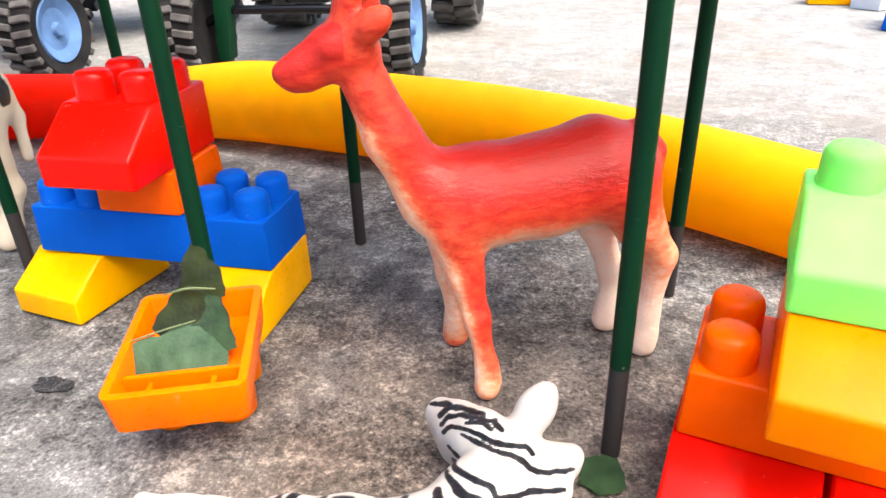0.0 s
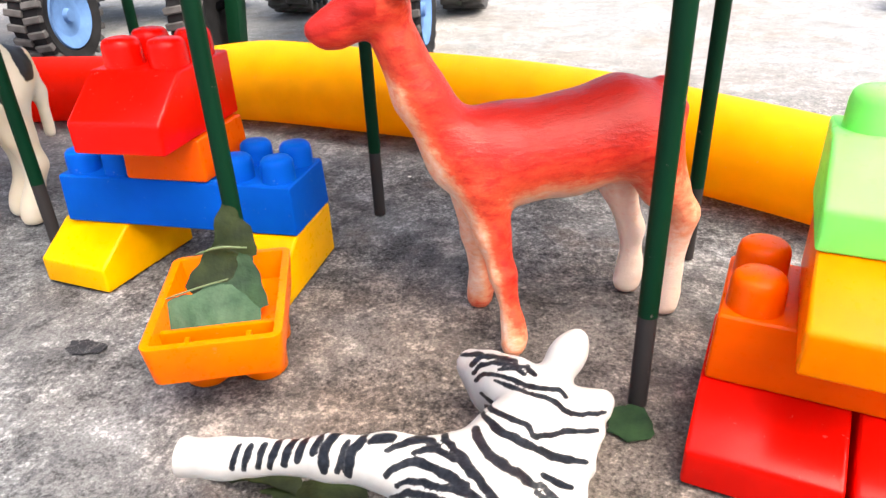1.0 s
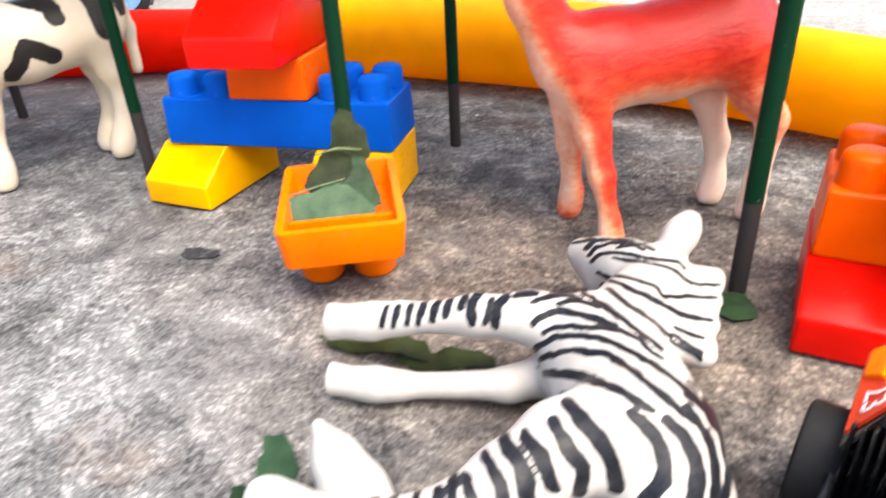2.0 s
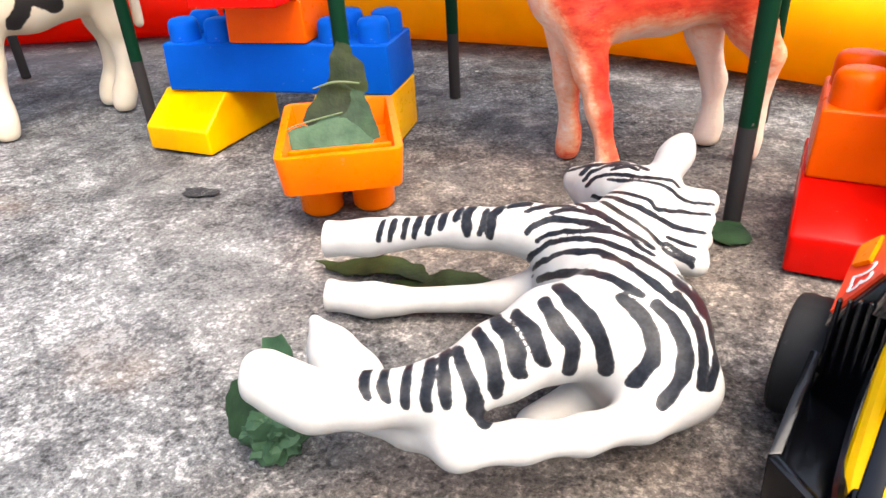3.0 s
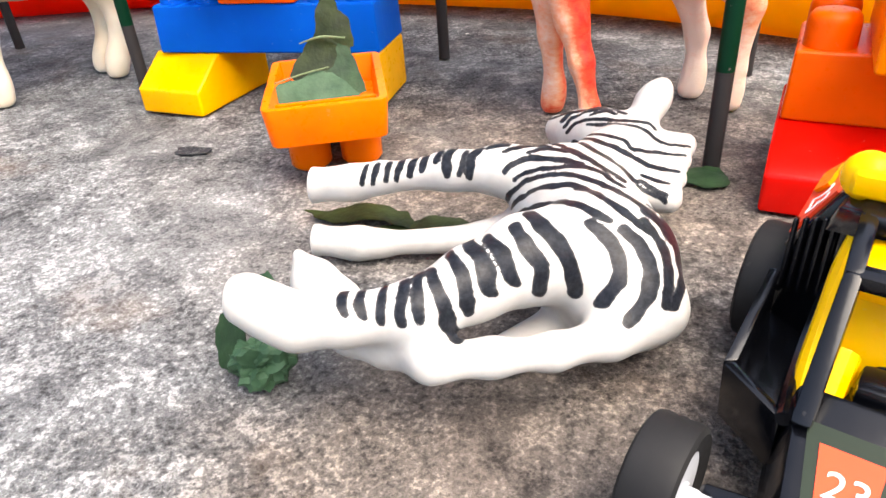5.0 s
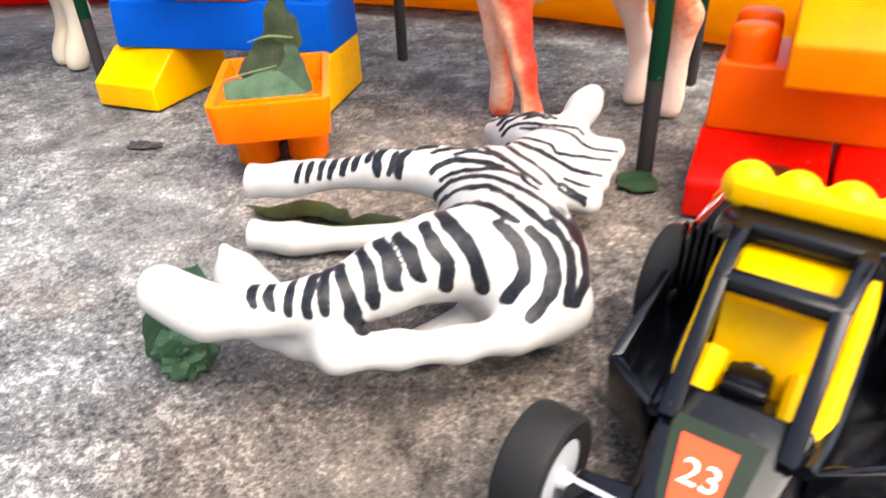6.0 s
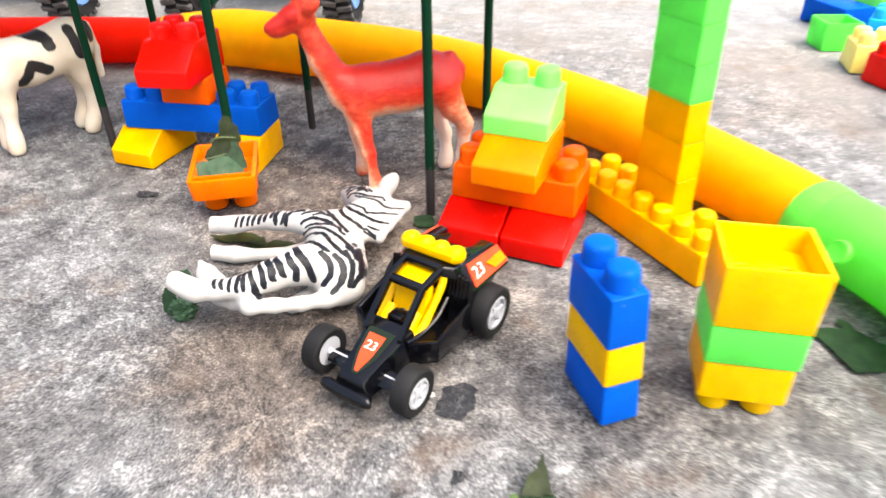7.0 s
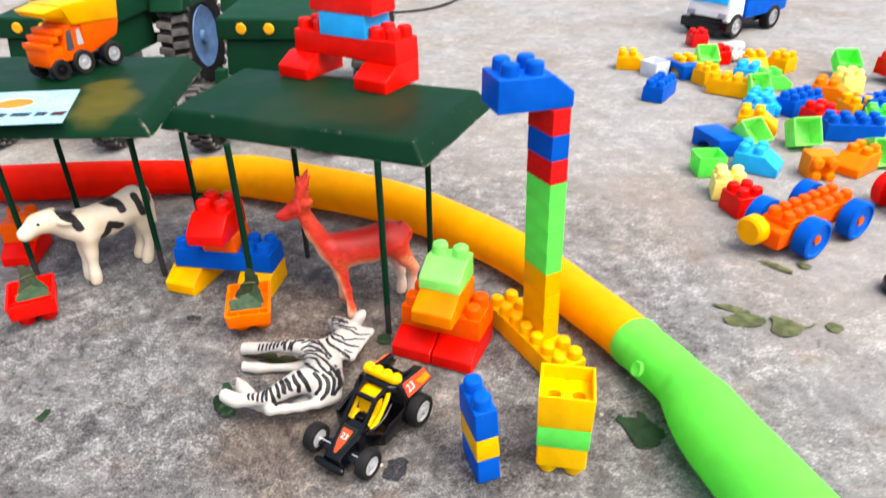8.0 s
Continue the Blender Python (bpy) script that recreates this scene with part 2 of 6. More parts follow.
def leaf_material(name, dark, lite):
    m, n, l, b = nodes_of(name)
    big = noise_node(n, l, 90, 4, 0.6)
    c = ramp(n, l, big.outputs[0], [(0.35, dark), (0.65, lite)])
    v = n.new("ShaderNodeTexVoronoi")
    v.feature = "DISTANCE_TO_EDGE"
    v.inputs["Scale"].default_value = 520
    tc = n.new("ShaderNodeTexCoord")
    l.new(tc.outputs["Object"], v.inputs["Vector"])
    k = ramp(n, l, v.outputs[0], [(0.0, (0.45, 0.45, 0.45)), (0.12, (1, 1, 1))])
    l.new(blend(n, l, 0.18, c.outputs[0], k.outputs[0], "MULTIPLY"), b.inputs["Base Color"])
    b.inputs["Roughness"].default_value = 0.55
    b.inputs["Specular IOR Level"].default_value = 0.2
    bump(n, l, b, big.outputs[0], 0.4, 0.002)
    return m


LEAF = leaf_material("green leaf", (0.008, 0.024, 0.010), (0.020, 0.050, 0.018))
LEAF_PALE = leaf_material("leaf underside", (0.020, 0.052, 0.025), (0.042, 0.090, 0.045))
LEAF_OLIVE = leaf_material("olive leaf back", (0.007, 0.012, 0.003), (0.024, 0.036, 0.009))
LEAF_FLAP = leaf_material("pale folded leaf flap", (0.030, 0.062, 0.016), (0.062, 0.110, 0.030))
LEAF_RIM = leaf_material("pale folded leaf rim", (0.075, 0.115, 0.055), (0.12, 0.16, 0.08))
LEAF_DRY = leaf_material("dry olive leaf", (0.040, 0.050, 0.018), (0.11, 0.13, 0.055))


def attribute(n, name):
    a = n.new("ShaderNodeAttribute")
    a.attribute_name = name
    return a.outputs["Fac"]


def figure_base(name, gloss):
    m, n, l, b = nodes_of(name)
    b.inputs["Roughness"].default_value = gloss
    b.inputs["Specular IOR Level"].default_value = 0.16
    b.inputs["Subsurface Weight"].default_value = 0.2
    b.inputs["Subsurface Radius"].default_value = (1, 0.6, 0.4)
    b.inputs["Subsurface Scale"].default_value = 0.003
    return m, n, l, b


def deer_material():
    m, n, l, b = figure_base("red brushed cream vinyl", 0.36)
    b.inputs["Specular IOR Level"].default_value = 0.3
    tint = attribute(n, "tint")
    f = noise_node(n, l, 420, 4, 0.7)
    stretch = n.new("ShaderNodeMapping")
    stretch.inputs["Scale"].default_value = (0.45, 1.0, 1.0)
    stretch.inputs["Rotation"].default_value = (0, 0.5, 0)
    l.new(f.inputs["Vector"].links[0].from_socket, stretch.inputs["Vector"])
    l.new(stretch.outputs[0], f.inputs["Vector"])
    big = noise_node(n, l, 40, 3, 0.6)
    add = n.new("ShaderNodeMath")
    add.operation = "MULTIPLY_ADD"
    add.inputs[1].default_value = 0.6
    l.new(f.outputs[0], add.inputs[0])
    sub = n.new("ShaderNodeMath")
    sub.operation = "SUBTRACT"
    sub.inputs[1].default_value = 0.30
    l.new(tint, sub.inputs[0])
    l.new(sub.outputs[0], add.inputs[2])
    c = ramp(n, l, add.outputs[0], [(0.05, (0.86, 0.70, 0.56)), (0.34, (0.82, 0.36, 0.20)), (0.56, (0.74, 0.095, 0.038)), (0.86, (0.55, 0.026, 0.015)), (1.1, (0.40, 0.015, 0.01))])
    k = ramp(n, l, big.outputs[0], [(0.3, (0.9, 0.85, 0.85)), (0.7, (1.0, 1.0, 1.0))])
    coat = blend(n, l, 0.6, c.outputs[0], k.outputs[0], "MULTIPLY")
    # darker dry brush marks where the red coat is thick
    mark = noise_node(n, l, 210, 5, 0.75)
    l.new(stretch.outputs[0], mark.inputs["Vector"])
    thick = ramp(n, l, tint, [(0.45, (0, 0, 0)), (0.8, (0.75, 0.75, 0.75))])
    dry = ramp(n, l, mark.outputs[0], [(0.52, (0, 0, 0)), (0.66, (1, 1, 1))])
    coat = blend(n, l, mathed(n, l, "MULTIPLY", thick.outputs[0], dry.outputs[0]), coat, (0.40, 0.018, 0.012))
    l.new(coat, b.inputs["Base Color"])
    bump(n, l, b, f.outputs[0], 0.5, 0.0012)
    return m


def zebra_material():
    m, n, l, b = figure_base("white vinyl with brushed black stripes", 0.36)
    fine = noise_node(n, l, 650, 5, 0.75)
    soft = noise_node(n, l, 160, 3, 0.6)
    rough = mathed(n, l, "MULTIPLY_ADD", fine.outputs[0], 1.1, mathed(n, l, "MULTIPLY_ADD", soft.outputs[0], 0.5, attribute(n, "ink")))
    k = ramp(n, l, mathed(n, l, "SUBTRACT", rough, 0.8), [(0.10, (0, 0, 0)), (0.28, (0.93, 0.93, 0.93)), (0.8, (1, 1, 1))])
    thin = ramp(n, l, fine.outputs[0], [(0.36, (0.016, 0.018, 0.024)), (0.6, (0.004, 0.005, 0.008))])
    pale = ramp(n, l, soft.outputs[0], [(0.3, (0.37, 0.357, 0.338)), (0.7, (0.43, 0.425, 0.41))])
    l.new(blend(n, l, k.outputs[0], pale.outputs[0], thin.outputs[0]), b.inputs["Base Color"])
    bump(n, l, b, fine.outputs[0], 0.15, 0.0005)
    return m


def cow_material():
    m, n, l, b = figure_base("cream vinyl with black patches", 0.42)
    spot = attribute(n, "spot")
    f = noise_node(n, l, 130, 4, 0.6)
    a = n.new("ShaderNodeMath")
    a.operation = "MULTIPLY_ADD"
    a.inputs[1].default_value = 0.5
    l.new(f.outputs[0], a.inputs[0])
    l.new(spot, a.inputs[2])
    k = ramp(n, l, a.outputs[0], [(0.72, (1, 1, 1)), (0.80, (0, 0, 0))])
    big = noise_node(n, l, 35, 3, 0.5)
    c = ramp(n, l, big.outputs[0], [(0.35, (0.60, 0.51, 0.37)), (0.65, (0.70, 0.64, 0.53))])
    l.new(blend(n, l, k.outputs[0], c.outputs[0], (0.02, 0.018, 0.018)), b.inputs["Base Color"])
    bump(n, l, b, f.outputs[0], 0.1, 0.0006)
    return m


# ---- mesh helpers, in millimetres ----
MM = 0.001


def mesh_of(bm, name, material, smooth=35):
    bm.transform(Matrix.Scale(MM, 4))
    bmesh.ops.recalc_face_normals(bm, faces=bm.faces[:])
    me = bpy.data.meshes.new(name)
    bm.to_mesh(me)
    bm.free()
    me.materials.append(material)
    if smooth:
        me.polygons.foreach_set("use_smooth", [True] * len(me.polygons))
        me.set_sharp_from_angle(angle=radians(smooth))
    return me


def part(name, data, material, parent, label="", at=None):
    """One mesh object under a thing or a part; data is a bmesh or a mesh that is shared."""
    me = data if isinstance(data, bpy.types.Mesh) else mesh_of(data, name, material)
    ob = new(name, me)
    ob.parent = parent
    if at is not None:
        ob.matrix_basis = at
    if label:
        ob["label"] = label
    return ob


def mm(x, y, z, rx=0, ry=0, rz=0):
    return pose(x * MM, y * MM, z * MM, rx, ry, rz)


def thing(name, label, category, m, group="", kind=""):
    ob = new(name)
    ob.empty_display_size = 0.01
    ob.matrix_basis = m
    return tagged(ob, label, category, group, kind)


def soften(bm, width, segments=2, angle=30):
    sharp = [e for e in bm.edges if len(e.link_faces) == 2 and e.calc_face_angle(0) > radians(angle)]
    bmesh.ops.bevel(bm, geom=sharp, offset=width, segments=segments, affect="EDGES", profile=0.6, clamp_overlap=True)
    return bm


def box(sx, sy, sz, at=(0, 0, 0), soft=1.0, seg=2, m=None, bm=None):
    """A box whose base is centred at 'at'."""
    own = bmesh.new()
    bmesh.ops.create_cube(own, size=1.0)
    own.transform(Matrix.Translation((at[0], at[1], at[2] + sz / 2)) @ Matrix.Diagonal((sx, sy, sz, 1)))
    if soft:
        soften(own, soft, seg)
    if m is not None:
        own.transform(m)
    return merged(bm, own)


def merged(bm, own):
    if bm is None:
        return own
    tmp = bpy.data.meshes.new("tmp")
    own.to_mesh(tmp)
    own.free()
    bm.from_mesh(tmp)
    bpy.data.meshes.remove(tmp)
    return bm


def hull_box(bottom, top, soft=1.0, seg=2, bm=None):
    """A closed solid between two rings of as many points."""
    own = bmesh.new()
    a = [own.verts.new(p) for p in bottom]
    b = [own.verts.new(p) for p in top]
    k = len(a)
    own.faces.new(a[::-1])
    own.faces.new(b)
    for i in range(k):
        own.faces.new((a[i], a[(i + 1) % k], b[(i + 1) % k], b[i]))
    bmesh.ops.recalc_face_normals(own, faces=own.faces[:])
    if soft:
        soften(own, soft, seg)
    return merged(bm, own)


def prism(profile, width, soft=0.9, seg=2):
    """A profile of (y, z) drawn out along x from 0 to width."""
    return hull_box([(0, y, z) for y, z in profile], [(width, y, z) for y, z in profile], soft, seg)


def turned(profile, segments=24, m=None, bm=None, ends=True):
    """A profile of (radius, z) turned round z; without ends the profile is a closed loop."""
    own = bmesh.new()
    rings = []
    for r, z in profile:
        if r < 1e-6:
            rings.append([own.verts.new((0, 0, z))])
        else:
            rings.append([own.verts.new((r * math.cos(2 * math.pi * i / segments), r * math.sin(2 * math.pi * i / segments), z)) for i in range(segments)])
    for a, b in zip(rings, rings[1:]):
        for i in range(segments):
            j = (i + 1) % segments
            quad = [a[i % len(a)], a[j % len(a)], b[j % len(b)], b[i % len(b)]]
            quad = list(dict.fromkeys(quad))
            if len(quad) > 2:
                own.faces.new(quad)
    for ring in (rings[0], rings[-1]):
        if len(ring) > 1 and ends:
            own.faces.new(ring)
    if not ends:
        bmesh.ops.remove_doubles(own, verts=own.verts[:], dist=1e-5)
    if m is not None:
        own.transform(m)
    return merged(bm, own)


def smooth_line(points, steps):
    """Catmull-Rom through points of any length."""
    p = [np.array(q, float) for q in points]
    p = [2 * p[0] - p[1]] + p + [2 * p[-1] - p[-2]]
    out = []
    for i in range(1, len(p) - 2):
        for k in range(steps):
            t = k / steps
            out.append(0.5 * (2 * p[i] + (p[i + 1] - p[i - 1]) * t + (2 * p[i - 1] - 5 * p[i] + 4 * p[i + 1] - p[i + 2]) * t * t + (3 * p[i] - p[i - 1] - 3 * p[i + 1] + p[i + 2]) * t ** 3))
    return out + [p[-2]]


def pipe(points, steps=8, segments=16, flat=1.0, bm=None, m=None):
    """A round bar along points (x, y, z, radius)."""
    line = smooth_line(points, steps) if steps > 1 else [np.array(q, float) for q in points]
    own = bmesh.new()
    rings = []
    side = None
    for i, q in enumerate(line):
        a, b = line[max(i - 1, 0)][:3], line[min(i + 1, len(line) - 1)][:3]
        d = (b - a) / np.linalg.norm(b - a)
        if side is None:
            side = np.cross(d, (0, 0, 1.0))
            if np.linalg.norm(side) < 0.1:
                side = np.cross(d, (0, 1.0, 0))
        side = side - d * (side @ d)
        side /= np.linalg.norm(side)
        up = np.cross(side, d)
        rings.append([own.verts.new(q[:3] + q[3] * (side * math.cos(w) + flat * up * math.sin(w))) for w in np.linspace(0, 2 * math.pi, segments, endpoint=False)])
    for a, b in zip(rings, rings[1:]):
        for i in range(segments):
            j = (i + 1) % segments
            own.faces.new((a[i], a[j], b[j], b[i]))
    own.faces.new(rings[0][::-1])
    own.faces.new(rings[-1])
    if m is not None:
        own.transform(m)
    return merged(bm, own)


def lettering(text, size, material, parent, at, name="number"):
    cu = bpy.data.curves.new("letters", "FONT")
    cu.body, cu.size, cu.extrude, cu.align_x, cu.align_y = text, size * MM, 0.00008, "CENTER", "CENTER"
    tmp = new("letters", cu)
    me = bpy.data.meshes.new_from_object(tmp.evaluated_get(bpy.context.evaluated_depsgraph_get()))
    bpy.data.objects.remove(tmp)
    me.materials.clear()
    me.materials.append(material)
    ob = new(name, me)
    ob.parent, ob.matrix_basis = parent, at
    return ob


def place(x, y, z=0.0, deg=0.0):
    return mm(x, y, z, 0, 0, deg)


# ---- ground ----


def ground_z(x, y):
    q = Vector((x, y, 0)) * 0.012
    return 0.9 * noise.noise(q) + 0.45 * noise.noise(q * 3.3) - 0.9


def ground():
    near = list(np.arange(-700, 901, 10.0))
    xs = [-60000, -20000, -6000, -2500, -1500, -1000] + near + [1200, 1700, 2700, 6000, 20000, 60000]
    ys = [-60000, -20000, -6000, -2500, -1500, -1000] + near + [1200, 1700, 2700, 6000, 20000, 60000]
    bm = bmesh.new()
    grid = []
    for y in ys:
        row = []
        for x in xs:
            z = ground_z(x, y) if abs(x) < 2000 and abs(y) < 2000 else -0.9
            row.append(bm.verts.new((x, y, z)))
        grid.append(row)
    for a, b in zip(grid, grid[1:]):
        for i in range(len(xs) - 1):
            bm.faces.new((a[i], a[i + 1], b[i + 1], b[i]))
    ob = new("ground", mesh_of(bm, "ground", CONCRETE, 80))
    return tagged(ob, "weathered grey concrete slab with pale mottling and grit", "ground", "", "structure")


ground()

# ---- plastic tubes that fence the toys ----


def tube(name, points, material, label, collar=None):
    t = thing(name, label, "plastic tube", place(0, 0))
    part("tube_wall", pipe(points, 10, 40), material, t)
    if collar:
        part("joint_collar", pipe(collar, 4, 40), material, t, "raised joint collar")
    return t


tube("plastic_tube", [(-760, 395, 23, 23), (-620, 402, 23, 23), (-476, 424, 23, 23), (-378, 440, 23, 23), (-300, 453, 22, 22), (-225, 461, 21, 21)], TUBE_RED,
     "glossy red hollow plastic tube segment lying on the concrete")
tube("plastic_tube", [(-238, 459, 23, 22), (-200, 457, 25, 25), (-160, 450, 27, 27), (-104, 434, 26.5, 26.5), (-7, 403, 26, 26), (59, 369, 25.5, 25.5), (103, 338, 24.5, 24.5), (148, 303, 23.5, 23.5), (191, 258, 23, 23), (228, 205, 22.5, 22.5), (254, 168, 22, 22), (267, 146, 21.7, 21.7), (272, 138, 21.4, 21)], TUBE_YELLOW,
     "matt yellow hollow plastic tube segment curving across the concrete", [(-240, 459, 23, 22.2), (-236, 459, 23, 22.8), (-228, 458.6, 23, 23.0), (-223, 458, 23, 22.8)])
green_tube = tube("plastic_tube", [(267, 146, 22.4, 22.2), (271, 139, 22, 21.8), (281, 123, 21.8, 21.8), (290, 107, 21.8, 21.8), (297, 90, 22.3, 22.3), (300, 75, 24.4, 24.6), (302.5, 60, 26.6, 26.8), (307, 38, 28, 28.2), (317, 10, 28.6, 28.8), (334, -32, 28.8, 29), (355, -82, 28.6, 28.8), (380, -140, 28, 28)], TUBE_GREEN,
     "bright green hollow plastic tube segment with a swollen end", [(266, 148, 22.4, 22.3), (267, 146, 22.4, 22.7), (270, 141, 22.3, 22.6), (272, 137.6, 22.1, 22.1)])
# raised ring added in place of a shaded dent in the tube
part("dimple", turned([(0, 0.4), (4.0, 0.5), (5.6, 1.2), (6.4, 0.2), (6.6, -1.0)], 20), TUBE_GREEN, green_tube, "shallow ring standing in for a dent", mm(261.0, 101, 30.0, 0, -62, 18))

# ---- toy bricks ----
STUDS = {}


def stud_mesh(pitch, material):
    key = (pitch, material.name)
    if key not in STUDS:
        k = pitch / 17.5
        prof = [(6.75, -0.4), (6.55, 6.4), (6.2, 7.9), (5.3, 8.9), (3.6, 9.35), (0, 9.5)]
        STUDS[key] = mesh_of(turned([(r * k, z * k) for r, z in prof], 20), "stud", material, 50)
    return STUDS[key]


def studs(brick, material, pitch, cells, z):
    for cx, cy in cells:
        part("stud", stud_mesh(pitch, material), material, brick, "", mm((cx + 0.5) * pitch, (cy + 0.5) * pitch, z))


def brick(parent, material, nx, ny, at, pitch=17.5, high=22.0, cells=None, deg=0.0, label="", taper=0.7, round_edge=1.5):
    """A studded block; its front left base corner is at 'at'."""
    inset = 0.25
    w, d = nx * pitch, ny * pitch
    ring = lambda g, z: [(g, g, z), (w - g, g, z), (w - g, d - g, z), (g, d - g, z)]  # noqa: E731
    body = hull_box(ring(inset, 0.25), ring(inset + taper, high), round_edge, 3)
    ob = part("brick", body, material, parent, label, mm(*at, 0, 0, deg))
    if cells is None:
        cells = [(i, j) for i in range(nx) for j in range(ny)]
    studs(ob, material, pitch, cells, high)
    return ob


def slope_brick(parent, material, nx, ny, at, pitch=17.5, high=22.0, low=10.0, cells=None, deg=0.0, label="", run=1.0):
    """A block whose front slopes down over one stud's width."""
    d = ny * pitch
    body = prism([(0.3, 0.25), (0.3, low), (pitch * run, high), (d - 0.5, high), (d - 0.3, 0.25)], nx * pitch - 0.6, 1.4, 3)
    ob = part("brick", body, material, parent, label, mm(*at, 0, 0, deg))
    if cells is None:
        cells = [(i, j) for i in range(nx) for j in range(1, ny)]
    studs(ob, material, pitch, cells, high)
    return ob


def blue_house():
    t = thing("brick_house", "toy brick house, blue beam on yellow ramps, red top brick", "toy house", place(-175, 240, 0, -5))
    p = 17.3
    slope_brick(t, YELLOW, 2, 3, (-8, -12, 0), p, 23, 11, [], -9, "yellow ramp brick")
    slope_brick(t, YELLOW, 2, 3, (4 * p, -17.0, 0), p, 23, 11, [], 0, "yellow ramp brick")
    brick(t, BLUE, 6, 2, (0, 0, 23), p, 20.6, [(0, 0), (1, 0), (0, 1), (1, 1), (4, 0), (5, 0), (4, 1), (5, 1)], 0, "long blue brick")
    brick(t, ORANGE, 2, 2, (2 * p - 1, 0, 43.6), p * 1.04, 17.4, [], 0, "orange brick")
    slope_brick(t, RED, 2, 3, (2 * p - 3.5, -19.5, 61.0), p * 1.08, 25.8, 11.6, None, 1, "red sloping brick", 1.05)


def step_pile():
    t = thing("brick_house", "stepped pile of red, orange, amber and green toy bricks", "toy house", place(59.5, 142, 0, -18))
    p = 18.6
    slope_brick(t, RED, 2, 3, (-0.4, 0, 0), p, 21, 12, [], 0, "red ramp brick", 1.05)
    slope_brick(t, RED, 2, 3, (2 * p + 0.6, 0, 0), p, 21, 12, [], 0, "red ramp brick", 1.05)
    brick(t, ORANGE, 4, 2, (0.2, 19.4, 21), p, 20.5, [(0, 0), (0, 1), (3, 0), (3, 1)], 0, "wide orange brick")
    slope_brick(t, AMBER, 2, 3, (p + 1, 0.6, 41.5), p, 22, 12, [], 0, "amber sloping brick", 1.05)
    slope_brick(t, PALE_GREEN, 2, 2, (p + 0.4, 19.4, 63.5), p, 22.5, 11, [(0, 1), (1, 1)], 1, "pale green sloping brick", 1.05)


def plank_and_tower():
    p = 16.0
    t = thing("brick_tower", "tall thin toy brick tower on a studded yellow plank", "toy tower", mm(148, 187, 0, 0, 0, -57.5))
    cells = [(i, 0) for i in range(7)] + [(0, 1), (1, 1), (5, 1), (6, 1)]
    brick(t, YELLOW, 7, 2, (-16, 0, 0), p, 20, cells, 0, "studded yellow plank brick")
    tx, ty = 26.5, 12.5
    z = 20
    for material, h, lab in ((YELLOW, 22, "yellow"), (YELLOW, 22, "yellow"), (YELLOW, 22, "yellow"), (GREEN, 20, "green"), (GREEN, 20, "green"), (GREEN, 20, "green"), (GREEN, 20, "green"),
                             (DARK_RED, 19, "red"), (BLUE, 19.5, "blue"), (DARK_RED, 19.5, "red")):
        brick(t, material, 2, 1, (tx - 0.0107 * (z - 20), ty - 0.0169 * (z - 20), z), p, h, [], 0, "narrow %s brick" % lab, 0.1, 0.4)
        z += h
    # the blue brick that juts out on top
    slope = prism([(0.3, 0.2), (0.3, 12), (16, 25), (58, 25), (58.4, 0.2)], 36, 1.6, 3)
    top = part("brick", slope, BLUE, t, "jutting blue sloping brick", mm(tx + 30, ty + 14.5, z, 0, 0, 168))
    for i in range(2):
        for j in range(2):
            part("stud", stud_mesh(17.5, BLUE), BLUE, top, "", mm(9.2 + 17.8 * i, 28 + 18.5 * j, 25))


def slim_stack():
    t = thing("brick_stack", "slim stack of blue, yellow and blue toy bricks", "toy bricks", mm(140.2, 4.6, 0, -0.6, -3.0, 22))
    p = 17.8
    z = 0
    for material, h, cells, lab in ((BLUE, 21.5, [], "blue"), (LEMON, 19.5, [], "yellow"), (BLUE, 24, [(0, 0), (0, 1)], "blue")):
        brick(t, material, 1, 2, (0, 0, z), p, h, cells, 0, lab + " brick")
        z += h


def open_box(w, d, h, wall, floor, soft=0.7, flare=0.0, corner=0.0):
    """A box without a lid: floor and four walls in one mesh."""
    bm = bmesh.new()
    x, y = w / 2, d / 2
    ring = lambda gx, gy, z: [bm.verts.new(q) for q in ((-gx, -gy, z), (gx, -gy, z), (gx, gy, z), (-gx, gy, z))]  # noqa: E731
    rings = [ring(x - flare, y - flare, 0), ring(x, y, h), ring(x - wall, y - wall, h), ring(x - wall - flare, y - wall - flare, floor)]
    for a, b in zip(rings, rings[1:]):
        for i in range(4):
            bm.faces.new((a[i], a[(i + 1) % 4], b[(i + 1) % 4], b[i]))
    bm.faces.new(rings[0][::-1])
    bm.faces.new(rings[3])
    bmesh.ops.recalc_face_normals(bm, faces=bm.faces[:])
    if corner:
        for low, up, r in ((rings[0], rings[1], corner), (rings[3], rings[2], max(corner - wall, 0.6))):
            upright = [e for a, b in zip(low, up) for e in a.link_edges if e.other_vert(a) is b]
            bmesh.ops.bevel(bm, geom=upright, offset=r, segments=5, affect="EDGES", profile=0.5)
    return soften(bm, soft, 2)


